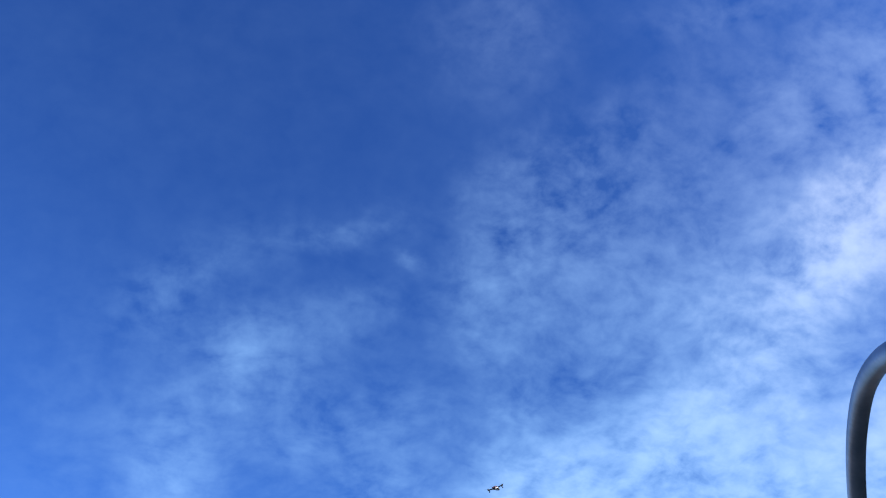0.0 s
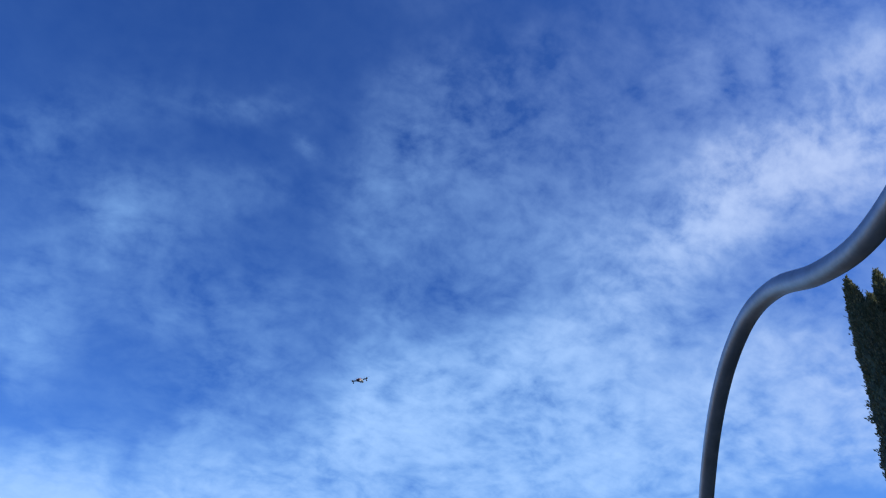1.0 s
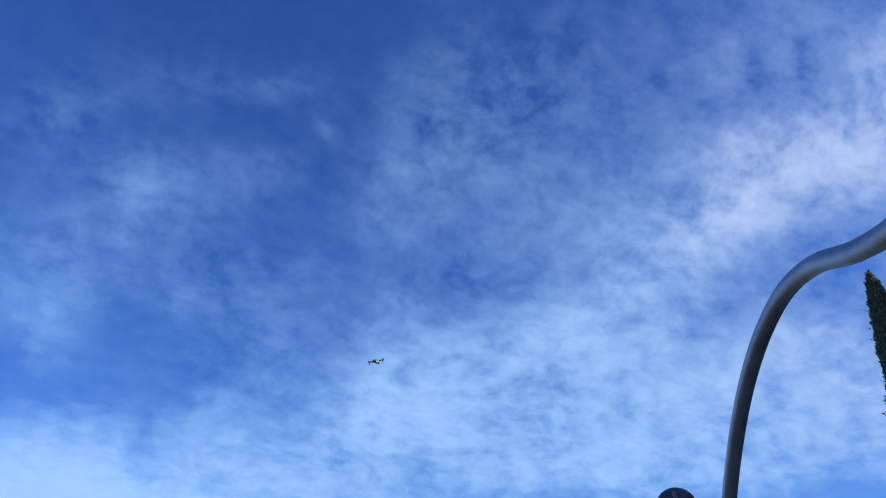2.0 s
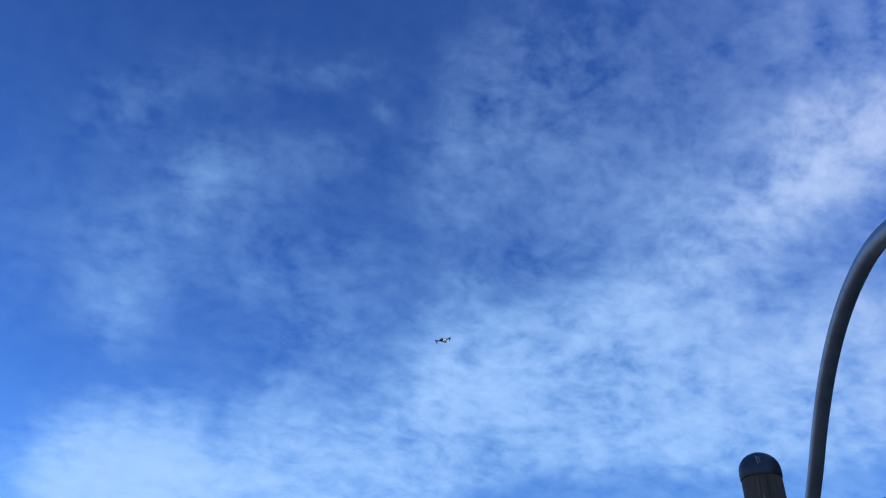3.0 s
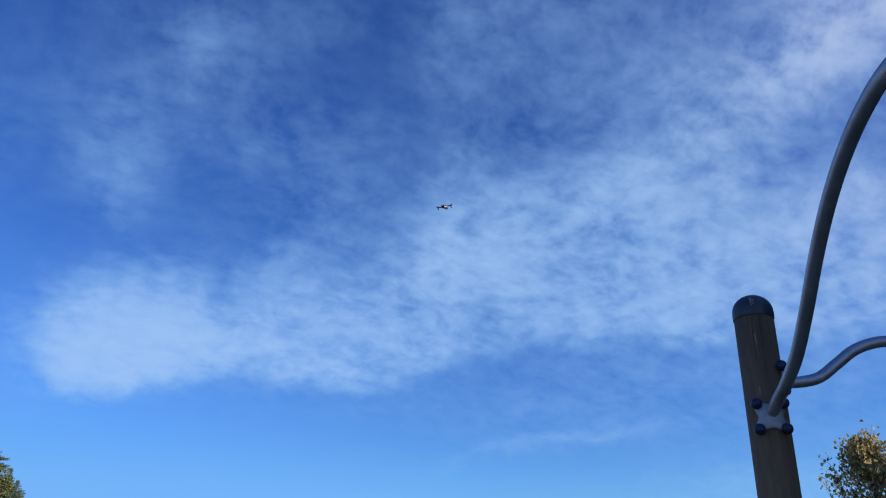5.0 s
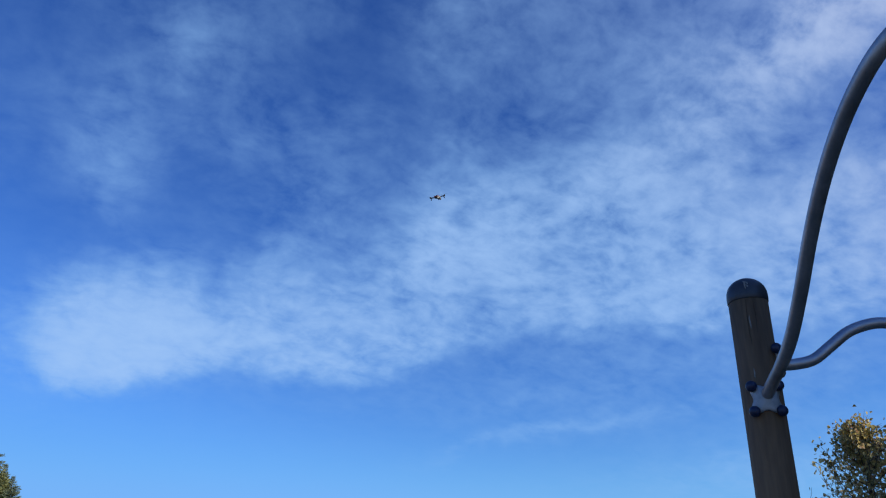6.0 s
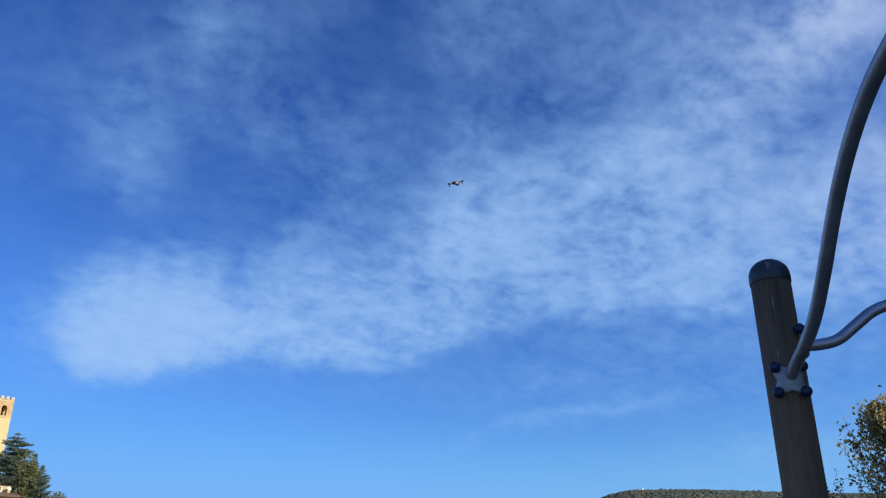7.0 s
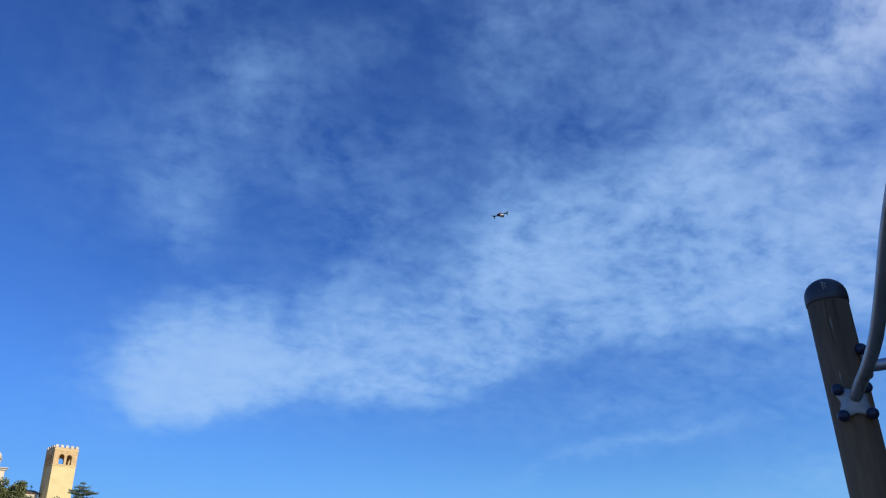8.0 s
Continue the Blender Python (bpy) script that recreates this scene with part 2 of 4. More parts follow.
# ---------------------------------------------------------------- materials
def material(name, base, rough=0.7, metal=0.0, vary=0.25, scale=6.0, bump=0.0, bump_scale=40.0, stretch_z=1.0, island=0.0, tints=(), through_light=0.0, spots=None):
    """A surface with variation at two scales, fine relief and, if asked, a tint of its own for each loose piece."""
    m = bpy.data.materials.new(name)
    m.use_nodes = True
    t = m.node_tree
    p = t.nodes["Principled BSDF"]
    p.inputs["Roughness"].default_value, p.inputs["Metallic"].default_value = rough, metal
    co = t.nodes.new("ShaderNodeTexCoord")
    mp = t.nodes.new("ShaderNodeMapping")
    mp.inputs["Scale"].default_value = (1, 1, stretch_z)
    t.links.new(co.outputs["Object"], mp.inputs[0])

    def noise_at(sc, det):
        n = t.nodes.new("ShaderNodeTexNoise")
        n.inputs["Scale"].default_value, n.inputs["Detail"].default_value = sc, det
        t.links.new(mp.outputs[0], n.inputs["Vector"])
        return n.outputs["Fac"]

    def mix(fac, a, b, blend="MIX"):
        n = t.nodes.new("ShaderNodeMix")
        n.data_type, n.blend_type = "RGBA", blend
        for sock, v in (("Factor", fac), ("A", a), ("B", b)):
            if isinstance(v, bpy.types.NodeSocket):
                t.links.new(v, n.inputs[sock])
            else:
                n.inputs[sock].default_value = v
        return n.outputs["Result"]

    def ramp(fac, lo, hi):
        n = t.nodes.new("ShaderNodeMapRange")
        n.inputs[1].default_value, n.inputs[2].default_value = lo, hi
        t.links.new(fac, n.inputs[0])
        return n.outputs[0]

    dark = tuple(c * (1 - vary) for c in base) + (1,)
    light = tuple(min(1, c * (1 + vary)) for c in base) + (1,)
    colour = mix(ramp(noise_at(scale, 3), 0.3, 0.7), dark, light)
    colour = mix(ramp(noise_at(scale * 9, 4), 0.35, 0.75), colour, mix(1.0, colour, (1 - vary * 0.8,) * 3 + (1,), "MULTIPLY"))
    if spots:
        col, lo, hi, sc = spots
        colour = mix(ramp(noise_at(sc, 5), lo, hi), colour, col + (1,))
    if tints:
        geo = t.nodes.new("ShaderNodeNewGeometry")
        cr = t.nodes.new("ShaderNodeValToRGB")
        cr.color_ramp.interpolation = "LINEAR"
        while len(cr.color_ramp.elements) < len(tints):
            cr.color_ramp.elements.new(0.5)
        for i, c in enumerate(tints):
            cr.color_ramp.elements[i].position = i / (len(tints) - 1)
            cr.color_ramp.elements[i].color = c + (1,)
        t.links.new(geo.outputs["Random Per Island"], cr.inputs[0])
        colour = mix(island, colour, cr.outputs[0])
    t.links.new(colour, p.inputs["Base Color"])
    if bump:
        b = t.nodes.new("ShaderNodeBump")
        b.inputs["Strength"].default_value, b.inputs["Distance"].default_value = bump, 0.4 / bump_scale
        t.links.new(noise_at(bump_scale, 5), b.inputs["Height"])
        t.links.new(b.outputs[0], p.inputs["Normal"])
    if through_light:
        tr = t.nodes.new("ShaderNodeBsdfTranslucent")
        t.links.new(colour, tr.inputs[0])
        ms = t.nodes.new("ShaderNodeMixShader")
        ms.inputs[0].default_value = through_light
        t.links.new(p.outputs[0], ms.inputs[1])
        t.links.new(tr.outputs[0], ms.inputs[2])
        t.links.new(ms.outputs[0], t.nodes["Material Output"].inputs[0])
    return m


GRASS = material("meadow grass", (0.27, 0.225, 0.145), 0.9, vary=0.40, scale=0.3, bump=0.4, bump_scale=20)
POST = material("brown stained post", (0.235, 0.130, 0.060), 0.8, vary=0.38, scale=9, bump=0.35, bump_scale=60, stretch_z=0.12, spots=((0.30, 0.165, 0.075), 0.56, 0.74, 11))
SCUFF = material("bare grey wood and scuffs", (0.30, 0.27, 0.23), 0.9, vary=0.3, scale=60)
CRACK = material("dark crack in wood", (0.085, 0.058, 0.038), 0.95, vary=0.3, scale=40)
CAP = material("black plastic cap", (0.058, 0.060, 0.066), 0.42, vary=0.2, scale=30, bump=0.1, bump_scale=200, spots=((0.11, 0.11, 0.10), 0.70, 0.80, 30))
STEEL = material("brushed steel tube", (0.50, 0.475, 0.47), 0.48, metal=0.85, vary=0.15, scale=12, bump=0.05, bump_scale=300, spots=((0.33, 0.31, 0.30), 0.60, 0.75, 8))
PLATE = material("cast aluminium bracket", (0.42, 0.42, 0.42), 0.5, metal=0.4, vary=0.18, scale=30, bump=0.2, bump_scale=150)
BLUE = material("blue plastic bolt cap", (0.018, 0.027, 0.068), 0.42, vary=0.25, scale=60)
CYPRESS = material("cypress scales", (0.055, 0.075, 0.030), 0.8, vary=0.4, scale=1.5, island=0.75, tints=((0.085, 0.11, 0.058), (0.16, 0.18, 0.095), (0.34, 0.33, 0.20)), through_light=0.35)
CYPRESS_CORE = material("cypress inner shade", (0.085, 0.105, 0.062), 0.95, vary=0.5, scale=6, bump=0.6, bump_scale=12)
BARK = material("grey brown bark", (0.11, 0.085, 0.06), 0.9, vary=0.35, scale=8, bump=0.6, bump_scale=30, stretch_z=0.3)
AUTUMN = material("autumn leaves", (0.16, 0.13, 0.03), 0.4, vary=0.3, scale=3, island=0.85, tints=((0.20, 0.16, 0.06), (0.48, 0.38, 0.12), (0.78, 0.62, 0.22), (0.90, 0.78, 0.38), (0.66, 0.36, 0.18)), through_light=0.5)
DARKLEAF = material("dark olive leaves", (0.05, 0.06, 0.03), 0.6, vary=0.3, scale=3, island=0.7, tints=((0.035, 0.045, 0.02), (0.06, 0.07, 0.035), (0.10, 0.09, 0.045)), through_light=0.2)
NEEDLES = material("conifer needles", (0.19, 0.24, 0.17), 0.8, vary=0.35, scale=0.8, island=0.7, tints=((0.16, 0.21, 0.16), (0.27, 0.34, 0.24), (0.42, 0.48, 0.30)), through_light=0.5)
BROADLEAF = material("green broadleaf", (0.14, 0.16, 0.06), 0.75, vary=0.4, scale=0.8, island=0.7, tints=((0.11, 0.135, 0.055), (0.20, 0.22, 0.085), (0.33, 0.31, 0.12)), through_light=0.25)
WOODS = material("autumn hillside wood", (0.070, 0.090, 0.052), 0.9, vary=0.4, scale=0.02, spots=((0.13, 0.085, 0.050), 0.50, 0.66, 0.030), island=0.3, tints=((0.045, 0.064, 0.038), (0.060, 0.078, 0.045), (0.095, 0.090, 0.048), (0.11, 0.075, 0.045), (0.052, 0.068, 0.042)))
STONE = material("pale yellow tower stone", (0.67, 0.53, 0.25), 0.85, vary=0.07, scale=0.5, bump=0.3, bump_scale=3, spots=((0.47, 0.37, 0.20), 0.66, 0.80, 1.3))
BRICK = material("ochre tower brickwork", (0.58, 0.39, 0.185), 0.85, vary=0.2, scale=0.8, bump=0.4, bump_scale=6)
COPING = material("pale merlon coping", (0.60, 0.53, 0.42), 0.8, vary=0.15, scale=1.5)
PLASTER = material("cream church plaster", (0.62, 0.53, 0.38), 0.85, vary=0.12, scale=0.6, bump=0.2, bump_scale=5)
ROOFTILE = material("weathered clay roof", (0.17, 0.10, 0.065), 0.85, vary=0.35, scale=1.2, bump=0.5, bump_scale=8)
IRON = material("dark iron", (0.05, 0.05, 0.05), 0.6, metal=0.6, vary=0.2)
DARKGLASS = material("dark window pane", (0.02, 0.025, 0.03), 0.15, vary=0.2)
YELLOWWALL = material("yellow house plaster", (0.62, 0.46, 0.20), 0.85, vary=0.12, scale=0.7, bump=0.2, bump_scale=6)
WHITE = material("white enamel", (0.75, 0.75, 0.74), 0.4, vary=0.08, scale=2)
CARBON = material("matt black drone shell", (0.018, 0.018, 0.02), 0.45, vary=0.2, scale=40)
REDSHELL = material("red drone stripe", (0.35, 0.03, 0.02), 0.4, vary=0.15, scale=40)


# ---------------------------------------------------------------- mesh helpers
def part(name, bm, mat, parent=None, label="", smooth=False):
    """Links a bmesh as one mesh object under a thing or a part."""
    me = bpy.data.meshes.new(name)
    bmesh.ops.recalc_face_normals(bm, faces=bm.faces)
    bm.to_mesh(me)
    bm.free()
    return dress(name, me, mat, parent, label, smooth)


def dress(name, me, mat, parent=None, label="", smooth=False):
    me.materials.append(mat)
    if smooth:
        me.polygons.foreach_set("use_smooth", [True] * len(me.polygons))
    ob = new(name, me)
    if parent is not None:
        ob.parent = parent
    if label:
        ob["label"] = label
    return ob


def from_lists(name, verts, faces, mat, parent=None, label="", smooth=False):
    me = bpy.data.meshes.new(name)
    me.from_pydata([tuple(v) for v in verts], [], faces)
    me.validate()
    return dress(name, me, mat, parent, label, smooth)


def thing(name, place, label, category, group="", kind="", rz=0):
    ob = new(name)
    ob.matrix_world = pose(*place, 0, 0, rz)
    return tagged(ob, label, category, group, kind)


def box(bm, lo, hi, bevel=0.0):
    v = [bm.verts.new((x, y, z)) for x in (lo[0], hi[0]) for y in (lo[1], hi[1]) for z in (lo[2], hi[2])]
    f = [bm.faces.new([v[i] for i in q]) for q in ((0, 1, 3, 2), (4, 6, 7, 5), (0, 4, 5, 1), (2, 3, 7, 6), (0, 2, 6, 4), (1, 5, 7, 3))]
    if bevel:
        e = {e for q in f for e in q.edges}
        bmesh.ops.bevel(bm, geom=list(e), offset=bevel, segments=2, affect="EDGES", profile=0.5)
    return bm


def turned(bm, profile, segs=32, at=(0, 0, 0)):
    """A body of revolution about z from rows of (radius, height)."""
    rings = []
    for r, z in profile:
        if r < 1e-6:
            rings.append([bm.verts.new((at[0], at[1], at[2] + z))])
        else:
            rings.append([bm.verts.new((at[0] + r * math.cos(2 * math.pi * i / segs), at[1] + r * math.sin(2 * math.pi * i / segs), at[2] + z)) for i in range(segs)])
    for a, b in zip(rings, rings[1:]):
        for i in range(segs):
            j = (i + 1) % segs
            q = [a[i % len(a)], a[j % len(a)], b[j % len(b)], b[i % len(b)]]
            q = list(dict.fromkeys(q))
            if len(q) > 2:
                bm.faces.new(q)
    for ring in (rings[0], rings[-1]):
        if len(ring) > 2:
            bm.faces.new(ring)
    return bm


def curve_points(knots, steps=8):
    """Catmull-Rom points through the knots."""
    k = [Vector(p) for p in knots]
    k = [2 * k[0] - k[1]] + k + [2 * k[-1] - k[-2]]
    out = []
    for a, b, c, d in zip(k, k[1:], k[2:], k[3:]):
        for i in range(steps):
            t = i / steps
            out.append(0.5 * (2 * b + (c - a) * t + (2 * a - 5 * b + 4 * c - d) * t * t + (3 * b - a - 3 * c + d) * t ** 3))
    return out + [k[-2]]


def swept(bm, points, radius, segs=20):
    """A round tube along points; radius is a number or one for each point."""
    side = None
    rings = []
    n = len(points)
    for i, p in enumerate(points):
        t = (points[min(i + 1, n - 1)] - points[max(i - 1, 0)]).normalized()
        if side is None:
            side = t.orthogonal().normalized()
        side = (side - t * side.dot(t)).normalized()
        other = t.cross(side)
        r = radius[i] if isinstance(radius, (list, tuple)) else radius
        rings.append([bm.verts.new(p + r * (math.cos(2 * math.pi * j / segs) * side + math.sin(2 * math.pi * j / segs) * other)) for j in range(segs)])
    for a, b in zip(rings, rings[1:]):
        for j in range(segs):
            bm.faces.new((a[j], a[(j + 1) % segs], b[(j + 1) % segs], b[j]))
    bm.faces.new(rings[0][::-1])
    bm.faces.new(rings[-1])
    return bm


def unit_rows(n, rng):
    v = rng.normal(size=(n, 3))
    return v / np.linalg.norm(v, axis=1)[:, None]


def leaves(name, at, along, length, width, mat, parent, rng, fold=0.25, label=""):
    """Folded leaf blades: at (n, 3), along (n, 3) unit, length and width (n,)."""
    n = len(at)
    r = unit_rows(n, rng)
    side = np.cross(along, r)
    side /= np.linalg.norm(side, axis=1)[:, None] + 1e-9
    up = np.cross(side, along)
    ln, wd = length[:, None], width[:, None]
    v = np.stack([at, at + along * ln * 0.45 + side * wd * 0.5 + up * wd * fold, at + along * ln, at + along * ln * 0.45 - side * wd * 0.5 + up * wd * fold], 1).reshape(-1, 3)
    k = np.arange(n) * 4
    f = np.concatenate([np.stack([k, k + 1, k + 2], 1), np.stack([k, k + 2, k + 3], 1)])
    return from_lists(name, v.tolist(), f.tolist(), mat, parent, label)


def broad_leaves(name, at, along, length, width, mat, parent, rng):
    """Heart-shaped leaves with a folded midrib and a drooping tip."""
    n = len(at)
    side = np.cross(along, unit_rows(n, rng))
    side /= np.linalg.norm(side, axis=1)[:, None] + 1e-9
    up = np.cross(side, along)
    ln, wd = length[:, None], width[:, None]
    fold = rng.uniform(0.05, 0.30, (n, 1))
    rows = [at, at + along * ln]
    for s in (1, -1):
        rows.append(at + along * ln * 0.12 + s * side * wd * 0.42 + up * wd * fold)
        rows.append(at + along * ln * 0.48 + s * side * wd * 0.46 + up * wd * fold)
        rows.append(at + along * ln * 0.80 + s * side * wd * 0.20 + up * wd * fold * 0.4)
    rows.append(at + along * ln * 0.5)
    v = np.stack(rows, 1).reshape(-1, 3)
    k = np.arange(n) * 9
    tri = [(0, 2, 8), (2, 3, 8), (3, 4, 8), (4, 1, 8), (0, 8, 5), (5, 8, 6), (6, 8, 7), (7, 8, 1)]
    f = np.concatenate([np.stack([k + a, k + b, k + c], 1) for a, b, c in tri])
    return from_lists(name, v.tolist(), f.tolist(), mat, parent)


# ---------------------------------------------------------------- ground and hills
def smooth(a, b, x):
    t = min(1.0, max(0.0, (x - a) / (b - a)))
    return t * t * (3 - 2 * t)


def land(x, y):
    """The height of the ground: level round the playground, a castle hill ahead on one side, a wooded ridge far on the other."""
    r, az = math.hypot(x, y), math.degrees(math.atan2(x, y))
    h = 24.5 * smooth(-19, -30, az) * smooth(-120, -75, az) * smooth(45, 185, r) * (1 - 0.6 * smooth(260, 600, r))
    ridge = 127.5 * smooth(-2, 13, az) * (1 - 0.12 * smooth(16, 32, az)) * smooth(150, 60, az)
    h += ridge * smooth(480, 1180, r) * (1 - 0.7 * smooth(1300, 2500, r))
    h += smooth(30, 200, r) * 0.8 * noise.noise((x * 0.02, y * 0.02, 0)) + smooth(500, 1100, r) * 7 * noise.noise((x * 0.004, y * 0.004, 3))
    return h


def build_ground():
    radii = [0, 2, 4, 7, 11, 16, 23, 32, 42, 55, 70, 85, 100, 120, 140, 160, 180, 200, 230, 270, 330, 400, 500, 600, 700, 800, 900, 1000, 1080, 1150, 1220, 1300, 1500, 1800, 2300, 3000, 3800, 4600]
    n = 240
    verts, faces = [(0, 0, 0)], []
    for r in radii[1:]:
        for i in range(n):
            x, y = r * math.sin(2 * math.pi * i / n), r * math.cos(2 * math.pi * i / n)
            verts.append((x, y, land(x, y)))
    for i in range(n):
        faces.append((0, 1 + (i + 1) % n, 1 + i))
    for k in range(len(radii) - 2):
        a, b = 1 + k * n, 1 + (k + 1) * n
        for i in range(n):
            j = (i + 1) % n
            faces.append((a + i, a + j, b + j, b + i))
    tagged(from_lists("ground", verts, faces, GRASS, smooth=True), "short dry grass running out to wooded hills", "ground", kind="structure")


build_ground()


def clump(rng, at, r, verts, faces, squash=1.0):
    """Adds one lumpy tree crown to the lists."""
    base = len(verts)
    rows, cols = 4, 6
    turn = rng.uniform(0, 6.28)
    verts.append((at[0], at[1], at[2] + r * squash * rng.uniform(0.95, 1.08)))
    for i in range(1, rows):
        th = math.pi * i / rows
        for j in range(cols):
            k = r * rng.uniform(0.85, 1.12)
            ph = turn + 2 * math.pi * j / cols + i * 0.5
            verts.append((at[0] + k * math.sin(th) * math.cos(ph), at[1] + k * math.sin(th) * math.sin(ph), at[2] + k * math.cos(th) * squash))
    for j in range(cols):
        faces.append((base, base + 1 + j, base + 1 + (j + 1) % cols))
    for i in range(rows - 2):
        for j in range(cols):
            a, b = base + 1 + i * cols, base + 1 + (i + 1) * cols
            faces.append((a + j, b + j, b + (j + 1) % cols, a + (j + 1) % cols))


def far_wood():
    rng = np.random.default_rng(5)
    verts, faces = [], []
    for _ in range(16000):
        az, r = rng.uniform(4, 46), rng.uniform(990, 1225)
        p = polar(az, r)
        size = rng.uniform(1.8, 3.6) * (1.4 if rng.random() < 0.06 else 1.0)
        z = land(p.x, p.y)
        clump(rng, (p.x, p.y, z - size * 0.85), size * 1.4, verts, faces, rng.uniform(0.75, 1.1))
    ob = from_lists("hillside_wood", verts, faces, WOODS, smooth=True)
    tagged(ob, "mixed green and russet autumn wood along the ridge", "woods", kind="stuff")


far_wood()


def ridge_mast():
    p = polar(13.3, 1195)
    z = land(p.x, p.y)
    z += 5.0
    mast = thing("radio_mast", (p.x, p.y, z), "small white radio hut and mast on the wooded ridge", "mast")
    part("hut", turned(bmesh.new(), [(2.0, -4), (2.0, 3.2), (1.9, 4.2), (1.4, 5.2), (0.7, 5.8), (0.0, 6.0)], 20), WHITE, mast, "white domed hut", True)
    part("pole", turned(bmesh.new(), [(0.30, -4), (0.25, 5), (0.10, 9)], 8, (2.6, 0, 0)), WHITE, mast)


ridge_mast()

# ---------------------------------------------------------------- the climbing frame
PX, PY = 1.097, 2.554
RUN = Vector((-0.1666, -0.9860, 0))      # along the long wave tube
SIDE = Vector((0.9860, -0.1666, 0))      # along the side tube
R_POST, R_TUBE = 0.0635, 0.0185

frame_thing = thing("climbing_frame", (PX, PY, 0), "playground climbing frame of brown posts and wavy steel tubes", "climbing frame")


def build_post(at, name="post"):
    bm = turned(bmesh.new(), [(R_POST * 0.98, 0), (R_POST, 0.02), (R_POST, 0.9), (R_POST * 1.004, 1.7), (R_POST, 2.585)], 40, at)
    post = part(name, bm, POST, frame_thing, "", True)
    rim = R_POST + 0.0025
    prof = [(R_POST + 0.0005, 2.562), (rim, 2.565), (rim + 0.0006, 2.580), (rim, 2.590)]
    for i in range(1, 9):
        a = math.pi / 2 * i / 8
        prof.append((rim * math.cos(a) if i < 8 else 0.0, 2.590 + 0.060 * math.sin(a)))
    cap = part("cap", turned(bmesh.new(), prof, 40, at), CAP, post, "domed black plastic post cap", True)
    # a pale scuffed moulding mark on the cap: strokes of (across, up, width, height), bent over the dome
    bm = bmesh.new()
    for across, up, wide, tall in ((-0.003, 0.013, 0.004, 0.008), (-0.003, 0.005, 0.0045, 0.009), (-0.002, -0.003, 0.004, 0.008), (-0.001, -0.010, 0.0035, 0.006), (0.002, 0.011, 0.005, 0.003), (0.006, 0.009, 0.004, 0.0035), (0.008, 0.005, 0.003, 0.005), (0.003, 0.002, 0.005, 0.0025), (0.006, -0.005, 0.005, 0.005), (-0.007, 0.015, 0.004, 0.003)):
        lat, ph = radians(17) + 1.25 * up / rim, radians(247) + across / rim
        n = Vector((math.cos(ph) * math.cos(lat), math.sin(ph) * math.cos(lat), math.sin(lat)))
        spot = Vector(at) + Vector((n.x * rim, n.y * rim, 2.590 + 0.060 * n.z))
        side = Vector((-math.sin(ph), math.cos(ph), 0))
        piece = box(bmesh.new(), (-wide / 2, -tall / 2, -0.003), (wide / 2, tall / 2, 0.0007))
        m = Matrix((side, n.cross(side), n)).transposed().to_4x4()
        bmesh.ops.transform(piece, matrix=Matrix.Translation(spot) @ m, verts=piece.verts)
        tmp = bpy.data.meshes.new("stroke")
        piece.to_mesh(tmp)
        piece.free()
        bm.from_mesh(tmp)
        bpy.data.meshes.remove(tmp)
    part("moulding_mark", bm, SCUFF, post, "pale scuffed moulding mark")
    # long drying cracks and bare splinters in the stained wood
    rng = random.Random(7)
    for ph, z0, z1, wide, mat, name in ((245, 2.455, 2.500, 0.0050, SCUFF, "bare_splinter"), (236, 2.292, 2.324, 0.0045, SCUFF, "bare_splinter"), (240, 2.40, 2.56, 0.0014, CRACK, "crack"), (262, 2.44, 2.555, 0.0012, CRACK, "crack")):
        verts, faces = [], []
        steps = 14
        for i in range(steps + 1):
            q = i / steps
            a = radians(ph) + (0.010 * math.sin(q * 7 + ph) + rng.uniform(-0.006, 0.006)) * (2.0 if mat is CRACK else 1.0)
            half = wide / 2 * math.sin(math.pi * min(0.97, max(0.03, q))) ** 0.6 / R_POST
            for s_, rr in ((-1, R_POST - 0.002), (-1, R_POST + 0.0012), (1, R_POST + 0.0012), (1, R_POST - 0.002)):
                verts.append((at[0] + rr * math.cos(a + s_ * half), at[1] + rr * math.sin(a + s_ * half), at[2] + z0 + (z1 - z0) * q))
        for i in range(steps):
            for j in range(3):
                k = i * 4 + j
                faces.append((k, k + 1, k + 5, k + 4))
        faces += [(0, 1, 2, 3), tuple(steps * 4 + j for j in (3, 2, 1, 0))]
        from_lists(name, verts, faces, mat, post)
    return post, cap


